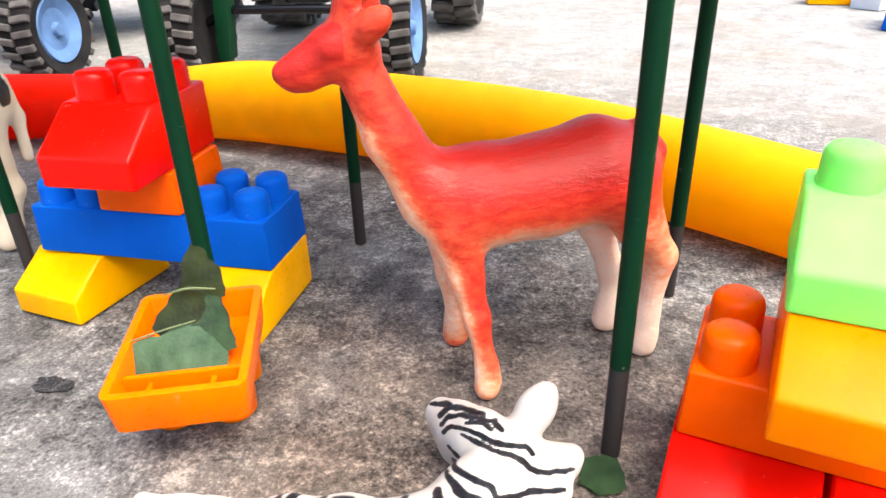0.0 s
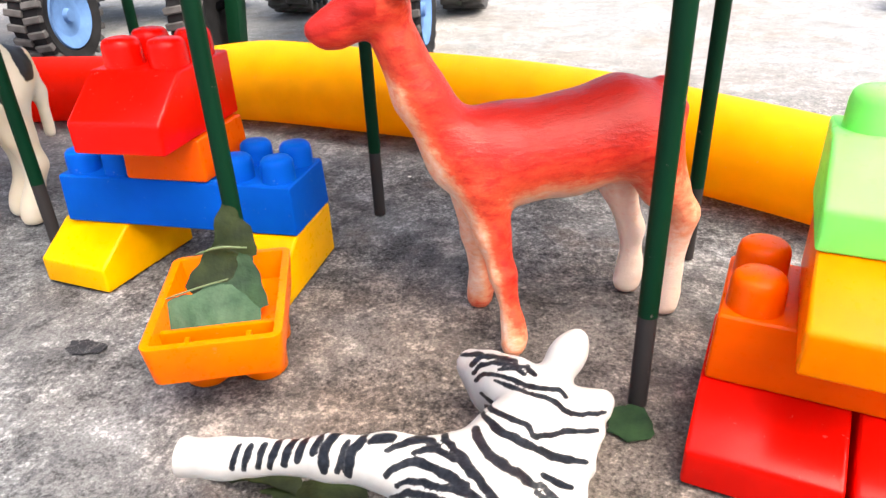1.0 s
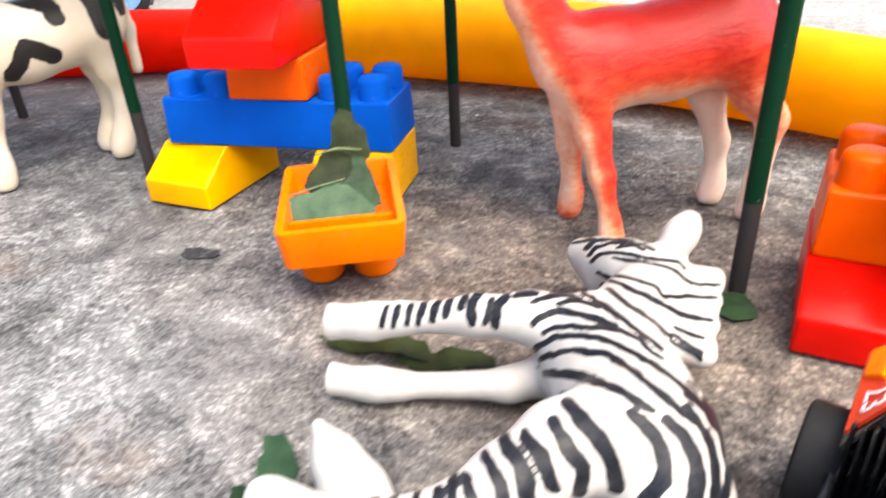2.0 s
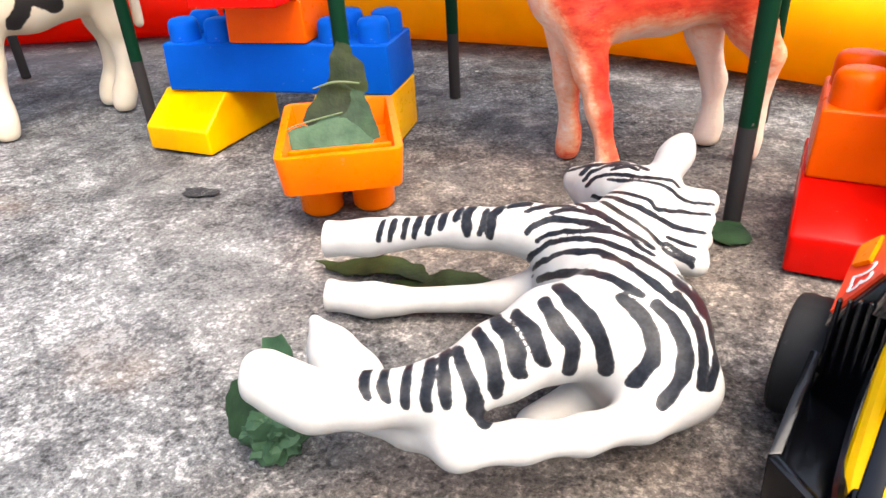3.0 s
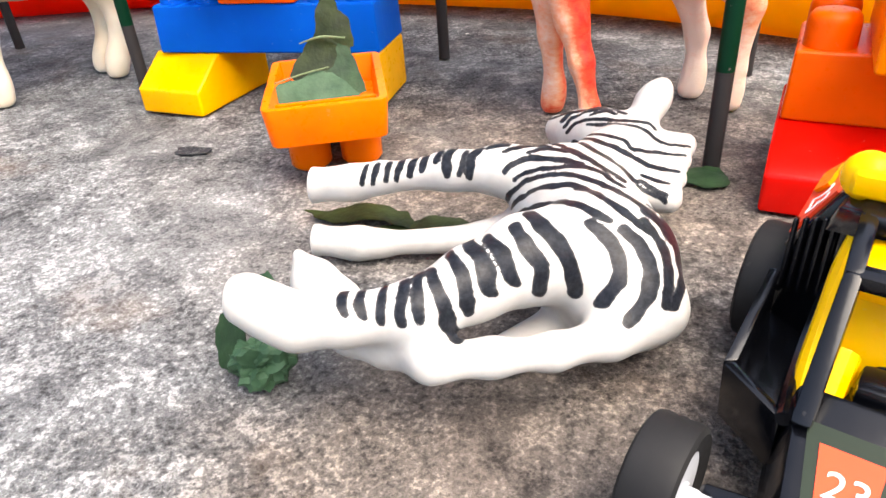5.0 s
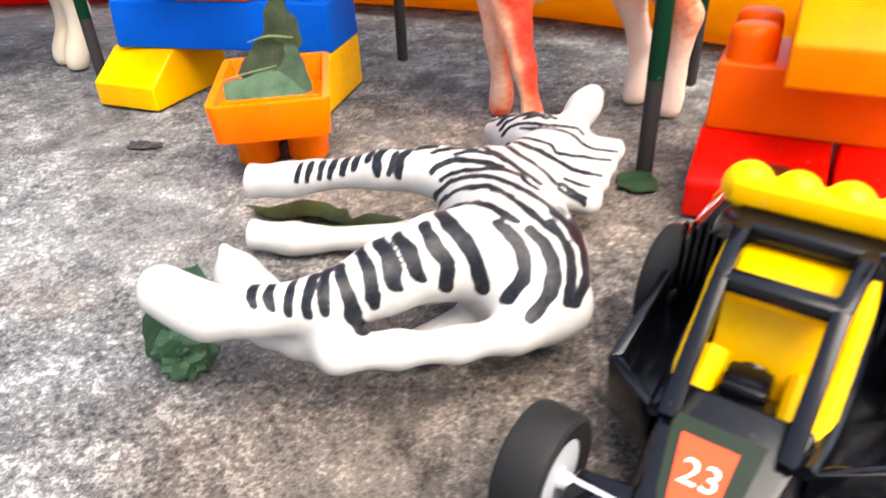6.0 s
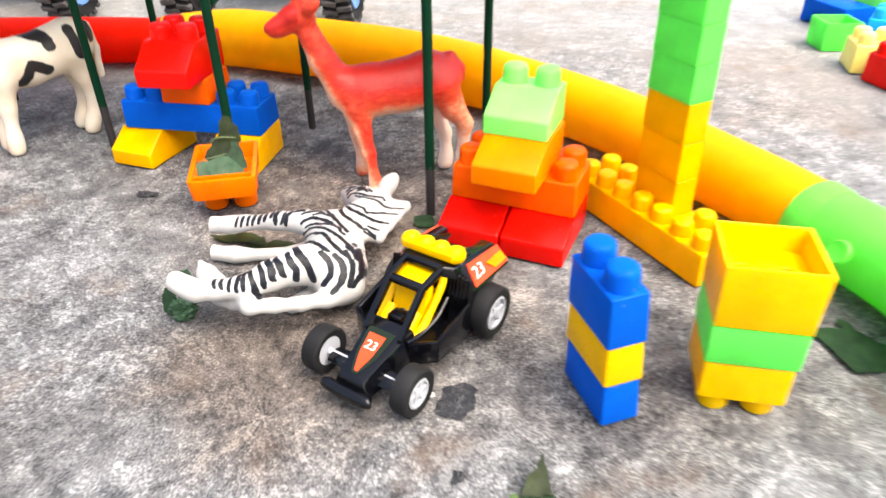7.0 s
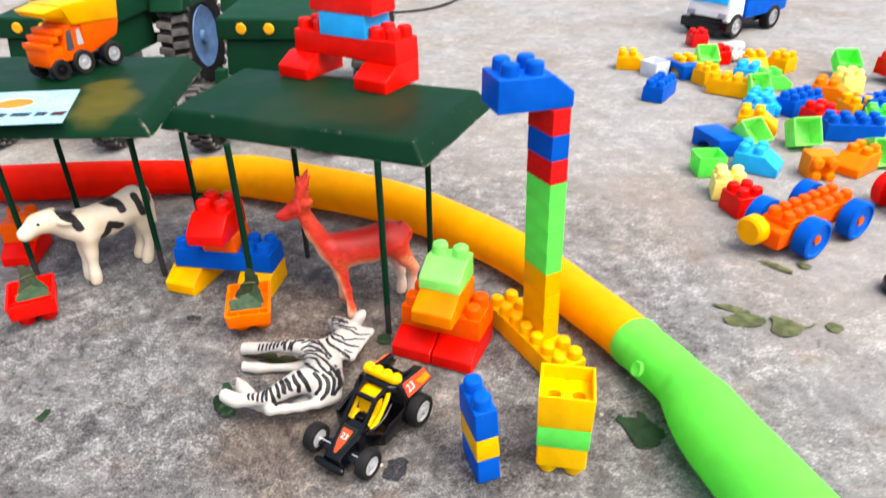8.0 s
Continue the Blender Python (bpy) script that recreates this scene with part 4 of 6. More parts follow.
def deer():
    L = []
    L += chain([(-8, 0, 66, 14.2, 0.8), (4, 0, 63.8, 16.4, 0.85), (25, 0, 64.8, 16.4, 0.85), (44, 0, 68.8, 16.8, 0.9)])
    L += chain([(44, 0, 68.8, 16.8, 0.9), (52, 0, 69, 12.6, 0.9)])
    L += chain([(-15.0, 0, 73, 9.6, 0.8), (-22.6, 0, 86, 8.0, 0.8), (-28.8, 0, 102, 7.0, 0.75)])
    L += chain([(-31.2, 0, 111.8, 7.2, 0.75), (-38, 0, 112, 6.0, 0.8), (-46, 0, 108.6, 4.2, 0.85), (-51.4, 0, 107, 3.3, 0.85)])
    L += chain([(-38, 0, 108, 3.8, 0.75), (-45, 0, 105.2, 2.7, 0.75), (-49, 0, 103.8, 2.0, 0.7)])
    for k in (-1, 1):
        L += chain([(-30.5, 5 * k, 116, 2.6, 0.75), (-27.6, 8.6 * k, 119.2, 2.9, 0.7), (-25.2, 10.8 * k, 121.6, 2.5, 0.7), (-23.6, 12.4 * k, 123.2, 1.4, 0.7)])
        L += chain([(-39, 5.2 * k, 114.2, 2.0, 0.8), (-37.5, 5.6 * k, 114.4, 1.8, 0.8)])
        L += chain([(-34.5, 3 * k, 117, 3.4, 0.75), (-32, 4.5 * k, 128, 2.7, 0.8), (-26, 6 * k, 137, 2.2, 0.8), (-22, 7 * k, 145, 1.2, 0.8)])
        L += chain([(-30, 5 * k, 131, 2.2, 0.8), (-32, 6.5 * k, 139, 1.1, 0.8)])
    L += chain([(-5, -7, 56, 9.2, 0.75), (-3, -10, 41, 5.4, 0.8), (-0.5, -14, 27, 4.0, 0.8), (1.6, -18.4, 11, 3.1, 0.6), (1.8, -20, 6, 3.5, 0.36), (1.0, -20.9, 3.2, 3.9, 0.30)])
    L += chain([(-6, 7, 54, 8.2, 0.6), (-4, 9, 32, 4.4, 0.65), (-1.5, 11, 12, 3.6, 0.5), (-1.4, 11.8, 7, 4.0, 0.5), (-1.8, 12.1, 3.2, 4.6, 0.5)])
    L += chain([(50, -7, 65, 12.4, 0.75), (57, -9, 50, 7.6, 0.45), (65, -10, 39, 5.0, 0.35), (63, -10, 16, 3.6, 0.0), (62.6, -10.3, 8, 4.0, 0.0), (61.8, -10.6, 3.2, 4.8, 0.0)])
    L += chain([(47, 7, 63, 11.6, 0.5), (49, 8, 45, 6.2, 0.05), (56, 8, 26, 4.2, 0.0), (57, 8, 12, 3.6, 0.0), (56.6, 7.8, 7, 4.2, 0.0), (55.8, 7.6, 3.2, 4.9, 0.0)])
    L += chain([(58, 0, 81, 3.6, 0.8), (64, 0, 73, 2.8, 0.7), (65.5, 0, 66, 2, 0.5)])
    v, f, w, ts = blob(L, 1.0, 1.4)
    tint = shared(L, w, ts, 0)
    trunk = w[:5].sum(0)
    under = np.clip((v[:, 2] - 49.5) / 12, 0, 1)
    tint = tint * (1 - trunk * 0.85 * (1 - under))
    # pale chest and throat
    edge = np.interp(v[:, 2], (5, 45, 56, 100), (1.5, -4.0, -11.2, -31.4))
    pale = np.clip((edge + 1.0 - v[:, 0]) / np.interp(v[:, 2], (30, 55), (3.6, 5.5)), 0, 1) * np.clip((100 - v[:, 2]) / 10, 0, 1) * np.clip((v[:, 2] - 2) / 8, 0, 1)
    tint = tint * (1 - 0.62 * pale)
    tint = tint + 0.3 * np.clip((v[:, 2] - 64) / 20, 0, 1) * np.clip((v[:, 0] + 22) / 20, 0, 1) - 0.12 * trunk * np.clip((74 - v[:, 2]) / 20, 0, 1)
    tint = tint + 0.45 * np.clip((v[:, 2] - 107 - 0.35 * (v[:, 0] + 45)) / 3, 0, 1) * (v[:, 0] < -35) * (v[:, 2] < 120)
    v[:, 2] = np.maximum(v[:, 2], 0.2)
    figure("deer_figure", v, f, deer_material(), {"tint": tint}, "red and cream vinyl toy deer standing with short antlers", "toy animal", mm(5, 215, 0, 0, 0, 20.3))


def cow():
    L = []
    L += chain([(-6, 0, 70, 16.5), (8, 0, 65, 16.5), (28, 0, 62, 17), (48, 0, 63, 17)])
    L += chain([(50, 0, 64, 17), (62, 0, 70, 13), (76, 0, 79, 10)])
    L += chain([(78, 0, 82, 10.5), (88, 0, 82, 9), (101, 0, 76, 7)])
    for k in (-1, 1):
        L += chain([(74, 8 * k, 84, 3.2), (69, 15 * k, 82, 3.8), (66, 18 * k, 80, 2.5)])
        L += chain([(50, 8 * k, 54, 9), (52, 7.5 * k, 36, 5.6), (54, 7 * k, 14, 4.3), (54.5, 6.8 * k, 8, 4.6), (55.2, 6.8 * k, 3.6, 5.2)])
        L += chain([(-4, 8.5 * k, 62, 12), (-6, 9 * k, 44, 6.6), (-9, 9 * k, 29, 5.0), (-4, 8.6 * k, 12, 4.2), (-2, 8.5 * k, 7.5, 4.6), (-0.8, 8.5 * k, 3.6, 5.2)])
    L += chain([(-20, 0, 78, 3.5), (-23, 0, 60, 2.5), (-22, 1, 40, 2.8)])
    L = [l[:4] + ((0,), (0,)) for l in L]
    v, f, w, ts = blob(L, 1.2, 1.8)
    spot = np.full(len(v), 3.0)
    marks = ((1, 4.0, (68, 88), (61, 82), (58, 70)), (1, 3.9, (27, 84), (14, 78), (14, 73)), (1, 3.8, (38, 52), (30, 63), (20, 57)), (1, 3.6, (-3, 80), (-4, 64)), (1, 4.0, (-17, 84), (-18, 72)),
             (-1, 6, (60, 82), (52, 66)), (-1, 7, (18, 76), (24, 58)), (-1, 6, (-8, 76), (-4, 58)))
    for side, r, *line in marks:
        for a, b in zip(line, line[1:]):
            a, b = np.array(a, float), np.array(b, float)
            q = v[:, [0, 2]]
            t = np.clip((q - a) @ (b - a) / ((b - a) @ (b - a)), 0, 1)
            gap = np.linalg.norm(q - a - t[:, None] * (b - a), axis=1) + np.where(v[:, 1] * side > -3, 0, 40)
            spot = np.minimum(spot, gap / r * 0.5)
    for k in (-1, 1):
        spot = np.minimum(spot, np.linalg.norm(v - (90, 8.6 * k, 85), axis=1) / 1.9 * 0.5)
    v[:, 2] = np.maximum(v[:, 2], 0.3)
    figure("cow_figure", v, f, cow_material(), {"spot": spot}, "cream vinyl toy cow with black patches standing under the shed", "toy animal", mm(-236, 287, 0, 0, 0, -126))


def wave(v, scale, seed):
    """Smooth noise at every vertex."""
    return np.array([noise.noise(Vector((float(x) * scale + seed, float(y) * scale, float(z) * scale))) for x, y, z in v])


def zebra():
    L = []
    # trunk and neck
    L += chain([(16, 78, 14.5, 12.0), (13.5, 86, 16.0, 14.8), (9.5, 100, 16.2, 14.8), (6, 112, 16.2, 14.4), (5, 119, 16.5, 12.8)])
    L += chain([(9, 122, 16.5, 12.2), (16, 135, 17, 10.2), (22.5, 147, 17.5, 8.8)])
    # head, lower jaw, brow
    L += chain([(22, 149, 18, 8.6), (14.5, 156, 18, 7.6), (8, 162.3, 17, 5.9), (2.2, 168, 15.6, 4.6)])
    L += chain([(16, 152, 12, 5.4), (8, 159.5, 11.5, 4.2), (4, 164.5, 12.5, 3.4)])
    L += chain([(16.5, 152, 24.5, 2.6), (13, 155.5, 24.0, 2.2)])
    ear = len(L)
    L += chain([(25, 153, 23.5, 3.2), (28.7, 157.2, 27.8, 4.0), (30.6, 159.6, 29.6, 3.5), (32, 161.5, 31.2, 2.5)])
    # the mane stands off the neck as a stiff scalloped plate
    mane = len(L)
    for i in range(10):
        t = 0.82 * i / 9
        reach = 0.6 * math.sin(i * 2.4) + 1.6 * t
        L += chain([(23 - 10 * t, 150.5 - 33 * t, 17.5, 4.8), (39.2 - 13.4 * t + reach, 154.6 - 47.0 * t, 16 + 1.6 * t, 3.2 if i in (0, 9) else 2.5)])
    # raised foreleg, foreleg on the ground
    fore = len(L)
    L += chain([(0, 118, 22, 8.6), (-12, 119, 24.0, 6.2), (-26, 119.5, 23.6, 4.8), (-46, 120.5, 20.8, 3.8), (-53, 121, 19.2, 4.2), (-57, 121, 18.8, 3.9), (-65.5, 121.5, 18, 5.2)])
    low = len(L)
    L += chain([(-2, 117, 10, 7), (-17, 114, 6.2, 4.0), (-46, 113, 4.4, 3.2), (-52, 113, 4.3, 4.0), (-56, 113, 4.3, 3.4), (-64.5, 113.5, 4.8, 4.6)])
    # haunch and upper hind leg
    L += chain([(8, 84, 21.5, 12.4), (-4, 74, 25.4, 8.8), (-13.5, 63.8, 26.4, 6.8), (-23, 55.2, 25.6, 5.4), (-36, 52, 25.3, 4.4)])
    L += chain([(-36, 52, 25.3, 4.3), (-45, 50.6, 25.2, 4.6), (-50, 51, 27.4, 4.4), (-54.3, 51.5, 29.6, 4.9)])
    # lower hind leg folded in front, its hock and its pointed hoof behind
    L += chain([(23, 75, 13, 6.2), (13, 65.2, 13.2, 3.9), (2, 58.2, 14.8, 3.1), (-9, 52.8, 17.2, 3.1), (-19.8, 48.4, 19.2, 3.4)])
    shin = len(L)
    L += chain([(-19.6, 48.6, 19.4, 3.4), (-30, 56, 15.8, 3.4), (-38, 60.5, 15.8, 4.4), (-44, 66, 17.0, 6.2), (-49.5, 72.4, 19.4, 4.4), (-55, 79, 21.9, 1.4)])
    L += chain([(6, 82, 4.5, 5.0), (-7, 70, 4.5, 4.4)])
    L = [l[:4] + ((0,), (0,)) for l in L]
    v, f, w, ts = blob(L, 0.72, 1.4)
    x, y, z = v.T
    wob = wave(v, 0.11, 3.1)
    fine = wave(v, 0.35, 8.7)
    share = lambda a, b: w[a:b].sum(0)  # noqa: E731
    # brushed strokes, each a width and its line in the slanting plane (x, z + 0.74 y)
    shank = [
        (1.5, (-36.2, 71), (-34.6, 65.2)),
        (1.1, (-33.2, 71.4), (-31.4, 64.4)),
        (1.2, (-28.6, 72), (-28.5, 63.5)),
        (1.6, (-24.8, 73), (-24.8, 63.5)),
        (1.9, (-22.8, 75), (-21.5, 64)),
        (2.3, (-20.4, 75.6), (-17.4, 67.5), (-16.9, 63.5), (-15.2, 60.5)),
        (2.2, (-17.5, 79.9), (-14.3, 74.4), (-13.2, 66.4)),
        (2.7, (-14.6, 83.2), (-10.9, 78), (-9.5, 71.2)),
    ]
    haunch = [
        (2.7, (-11.1, 84.5), (-7.5, 79.8), (-5.6, 73.8)),
        (2.9, (-6, 87.5), (-3, 82.1), (-0.8, 77.6), (-1, 72.3)),
        (3.4, (-3.3, 91.1), (0.6, 86.6), (4.2, 80.5), (6.2, 72.1)),
        (3.5, (8.6, 89.5), (13, 84.3), (14.3, 76.8), (11.3, 69.9)),
        (3.1, (15.2, 88.3), (19.6, 82.6), (20.3, 73), (16.4, 65.4)),
        (1.5, (19.9, 91.7), (23.9, 82.9), (24.5, 75.3), (23.7, 69.7)),
        (2.0, (24.5, 93), (26.8, 85.4), (27.8, 77.4), (25.2, 69.4)),
    ]
    barrel = [
        (1.4, (0.6, 120.4), (4.9, 117.1), (9.4, 112.4), (16.9, 104.9)),
        (1.1, (-5.4, 116.4), (-1.1, 117.6), (4.3, 116.1)),
        (0.9, (-11.6, 116.4), (-7.8, 118.6), (-3.3, 119.4), (0, 118.5)),
        (1.3, (-15.5, 118.2), (-14, 119.2), (-10.8, 119.5), (-14.6, 118.4)),
        (1.9, (-11.3, 109.9), (-8.6, 112.8), (-4.8, 114.2), (0.6, 113.2), (7.2, 110.6)),
        (0.9, (-8.7, 107.5), (-4.7, 109.6), (0.6, 109.6), (9.1, 109), (16.5, 102.2)),
    ]
    spine = [
        (1.2, (-11.9, 100.6), (-8.4, 104.4), (-3.5, 107), (5, 106.4), (13.4, 101.4), (20.2, 95.3), (26.4, 88)),
        (1.5, (-9.4, 99.2), (-3.9, 102.7), (1.1, 103), (5.9, 102.2), (13.4, 95.4), (23.1, 86)),
        (2.1, (-7.8, 95.8), (-2.7, 96.6), (1.9, 96.1), (6.2, 94.6), (12.2, 90.4)),
        (1.0, (20, 94.3), (23.2, 91.1), (25.3, 86)),
        (0.9, (-10.9, 96.7), (-9.7, 97.3)),
    ]
    neck = [
        (0.9, (4.7, 134.8), (6.9, 137.2), (11.7, 137.2), (21.1, 134.5), (26.8, 134.3), (29, 132)),
        (0.9, (10.2, 135.5), (16.3, 133.6), (25.2, 131.1), (30.3, 127), (39.2, 127.4)),
        (1.0, (6.7, 130.5), (10.9, 127.5), (18.7, 124.3), (21.6, 121), (30.4, 122.2), (36.9, 122.1)),
        (1.6, (8.1, 126.1), (12.2, 123.1), (17.2, 120.5), (25.6, 115.8), (33.3, 114.3)),
    ]
    crest = [
        (1.5, (7.3, 122.4), (11, 117.6), (15.3, 114.1), (21.9, 108.5)),
        (0.9, (23.6, 111.4), (26.5, 109.7), (29.7, 108.8)),
        (0.9, (22.5, 109.3), (26.1, 106.1), (28.9, 104.1)),
        (0.9, (21.8, 107), (27.1, 103.5), (28.7, 102)),
        (0.9, (21.6, 96.7), (23.2, 95)),
    ]
    face_lines = [
        (0.9, (-0.9, 143.2), (1.7, 143.7), (4.3, 143.6)),
        (0.9, (1, 143.3), (3.7, 143.9), (5.7, 144.1)),
        (0.9, (3, 139.8), (5.6, 142.8), (9.5, 143.4), (15.7, 142.3)),
        (0.9, (3.7, 137.2), (6.2, 140.4), (10.6, 141.4), (18, 140.6)),
        (0.9, (11.4, 139.4), (15.4, 140), (17.8, 138.4)),
        (1.0, (18.5, 140.7), (18.9, 140.7)),
        (0.9, (18.7, 140.1), (20.9, 138.4)),
    ]
    foreleg = [
        (1.1, (-48.9, 113.6), (-50, 106.9)),
        (1.3, (-45.7, 113.9), (-46.9, 107)),
        (1.4, (-42.5, 114.7), (-43.6, 107.8)),
        (1.9, (-39.2, 116.2), (-40.6, 108.2)),
        (2.1, (-35.4, 117.6), (-36.9, 109.4)),
        (1.7, (-32.4, 117.6), (-33.2, 111.2)),
        (1.5, (-28.4, 119), (-29.3, 113.8)),
        (1.3, (-21.8, 117.4), (-23, 109.3)),
        (2.2, (-24.8, 119.6), (-26.4, 116.2), (-26.1, 109.2)),
        (2.4, (-17.8, 118.6), (-20.1, 114.9), (-20.4, 108.7)),
    ]
    ink = np.full(len(v), -1.6)
    slant = np.stack([x + 0.5 * fine + 0.4 * wob, z + 0.74 * y + 0.5 * wave(v, 0.35, 2.3)], 1)
    for width, *line in shank + haunch + barrel + spine + neck + crest + face_lines + foreleg:
        line = smooth_line(line, 5)
        for i, (a, b) in enumerate(zip(line, line[1:])):
            t = np.clip((slant - a) @ (b - a) / ((b - a) @ (b - a)), 0, 1)
            full = (0.8 * width + 0.92) * (1.0 - 0.2 * abs(2 * (i + t) / (len(line) - 1) - 1) ** 2) * (1 + 0.25 * wob)
            ink = np.maximum(ink, (full / 2 - np.linalg.norm(slant - a - t[:, None] * (b - a), axis=1)) / 0.7 + 0.2)
    ink = np.minimum(ink, 1.4)
    # the folded leg and the ear stay white, the lying foreleg has strokes on its underside
    ink = ink - 4.0 * np.clip((share(shin, shin + 6) - 0.3) / 0.2, 0, 1)
    ink = ink - 3.0 * np.clip((share(ear, ear + 3) - 0.35) / 0.2, 0, 1) * np.clip((z - 24) / 2, 0, 1)
    plain = share(low, low + 5) * np.clip((-6 - x) / 3, 0, 1)
    under = np.sin(2 * math.pi * x / 3.4) - 1.6 * np.clip((z - 3.4) / 0.8, 0, 1) - 3 * np.clip((-46 - x) / 2, 0, 1)
    ink = ink * (1 - plain) + plain * under
    # the pale belly and the side on the ground
    ink = ink - 2.0 * np.clip((7 + fine - z) / 2.5, 0, 1) * (share(mane, fore) < 0.3)
    fwd = (x < -58) & (y > 100)
    v[fwd, 0] = np.maximum(v[fwd, 0], np.where(z[fwd] > 11, -66.0, -65.0))
    back = (x < -48) & (y < 60)
    v[back, 0] = np.maximum(v[back, 0], -57.2)
    figure("zebra_figure", v, f, zebra_material(), {"ink": ink}, "white vinyl toy zebra with black stripes lying on its side", "toy animal", mm(0, 0, 0))


deer()
cow()
zebra()

# ---- black buggy ----


def wheel(parent, at, r, w, hub_r, rim_material, outward, name="wheel"):
    """A tyre with its rim; the axle lies along y, the rim's face on the side 'outward' (1 or -1)."""
    turn = mm(*at, -90 * outward, 0, 0)
    tyre_prof = [(hub_r * 0.96, -w * 0.42), (r * 0.90, -w * 0.5), (r * 0.97, -w * 0.44), (r, -w * 0.30), (r * 0.985, -w * 0.1), (r, 0), (r * 0.985, w * 0.1), (r, w * 0.30), (r * 0.97, w * 0.44), (r * 0.90, w * 0.5), (hub_r, w * 0.46), (hub_r * 0.97, w * 0.30), (hub_r * 0.6, w * 0.1), (hub_r * 0.6, -w * 0.1), (hub_r * 0.96, -w * 0.30), (hub_r * 0.96, -w * 0.42)]
    holder = part(name, turned(tyre_prof, 36, ends=False), RUBBER, parent, "", turn)
    rim = turned([(hub_r * 0.98, w * 0.28), (hub_r * 0.95, w * 0.44), (hub_r * 0.82, w * 0.46), (hub_r * 0.74, w * 0.30), (hub_r * 0.36, w * 0.24), (hub_r * 0.30, w * 0.42), (hub_r * 0.2, w * 0.47), (0, w * 0.47)], 28)
    for i in range(6):
        a = 2 * math.pi * i / 6
        box(hub_r * 0.52, hub_r * 0.16, w * 0.12, (0, 0, 0), 0.2, 1, Matrix.Rotation(a, 4, "Z") @ Matrix.Translation((hub_r * 0.56, 0, w * 0.28)), rim)
    part("rim", rim, rim_material, holder, "silver spoked rim")
    part("inner_disc", turned([(hub_r * 0.97, -w * 0.40), (hub_r * 0.8, -w * 0.30), (hub_r * 0.3, -w * 0.26), (hub_r * 0.26, -w * 0.46), (0, -w * 0.46)], 28), rim_material, holder)
    return holder


def buggy():
    t = thing("toy_buggy", "black toy racing buggy with red stickers, yellow seat and lamp bar", "toy car", mm(55.5, 47.6, 0, 0, 0, -118.5))
    # floor, nose and side pods
    part("floor_pan", hull_box([(-44, -13, 7), (12, -14, 6), (12, 14, 6), (-44, 13, 7)], [(-44, -14, 15), (12, -15, 13), (12, 15, 13), (-44, 14, 15)], 1.2), BLACK, t)
    part("nose", hull_box([(10, -14, 7), (43, -9.5, 6.5), (43, 9.5, 6.5), (10, 14, 7)], [(11, -11.5, 24), (41.5, -6.5, 13.5), (41.5, 6.5, 13.5), (11, 11.5, 24)], 1.4), BLACK, t, "glossy black pointed nose")
    for k in (-1, 1):
        # an open tray with a raised rim beside the cockpit
        pod = part("side_pod", hull_box([(16, 12 * k, 7), (-18, 12 * k, 7), (-20, 24 * k, 8), (8, 22.6 * k, 8)], [(14, 12 * k, 13.5), (-16, 12 * k, 15), (-17, 22.6 * k, 15.5), (7.5, 22 * k, 13.5)], 1.0), BLACK, t)
        part("tray_rim", hull_box([(9.2, 22.8 * k, 9), (-17, 24.2 * k, 9), (-17, 22.0 * k, 9), (7.4, 20.6 * k, 9)], [(9.2, 23.4 * k, 21.0), (-16, 23.6 * k, 26), (-16, 21.7 * k, 26), (7.6, 21.4 * k, 21.0)], 0.5), BLACK, pod)
        part("tray_rim", hull_box([(17, 12 * k, 9), (9.4, 22.8 * k, 9), (7.4, 21.6 * k, 9), (14.6, 11.5 * k, 9)], [(16.6, 12.2 * k, 19.8), (9.4, 23.3 * k, 20.8), (7.6, 22 * k, 20.8), (14.4, 11.8 * k, 19.8)], 0.5), BLACK, pod)
        part("sill_rail", pipe([(17, 11.6 * k, 20.5, 1.3), (8, 12.6 * k, 19.4, 1.4), (-4, 13.2 * k, 21.4, 1.4), (-13, 13.0 * k, 27, 1.4)], 5, 10), BLACK, pod)
        body = hull_box([(-12, 13.5 * k, 14), (-46, 12 * k, 17), (-47, 18.5 * k, 20), (-17, 22.5 * k, 15)], [(-15, 12.5 * k, 29.6), (-50, 12 * k, 29), (-51, 18.5 * k, 29), (-19.5, 22 * k, 29.6)], 1.0)
        hull_box([(-16, 12 * k, 28.4), (-51, 11 * k, 28.4), (-52, 23.4 * k, 28.2), (-20, 23.2 * k, 28.6)], [(-18, 10.5 * k, 43), (-48, 9.5 * k, 39), (-50, 15 * k, 38.2), (-21.5, 15.4 * k, 42)], 1.0, bm=body)
        haunch = part("haunch", body, BLACK, t)
        fin = mesh_of(box(1.8, 0.9, 15, (0, 0, 0), 0.3, 1), "vent_fin", BLACK)
        for i in range(6):
            part("vent_fin", fin, BLACK, haunch, "", mm(-13.9 - i * 0.55, (13.2 + i * 1.65) * k, 24.5 - i * 0.7, 0, -11, 0))
        part("suspension_arm", hull_box([(25, 8 * k, 9), (36, 8 * k, 9), (36, 19 * k, 10), (27, 19 * k, 10)], [(26, 8 * k, 12.5), (35, 8 * k, 12.5), (34, 19 * k, 12.5), (28, 19 * k, 12.5)], 0.6, 1), BLACK, t)
    part("engine_block", hull_box([(-20, -13, 13), (-47, -11, 15), (-47, 11, 15), (-20, 13, 13)], [(-21, -12, 33), (-46, -10, 27), (-46, 10, 27), (-21, 12, 33)], 1.0), BLACK, t)
    # tail deck with ribs
    rib = mesh_of(box(3.2, 26, 2.0, (0, 0, 0), 0.5, 1), "deck_rib", BLACK)
    for i in range(5):
        part("deck_rib", rib, BLACK, t, "", mm(-24 - i * 4.6, 0, 34.5 - i * 1.3))
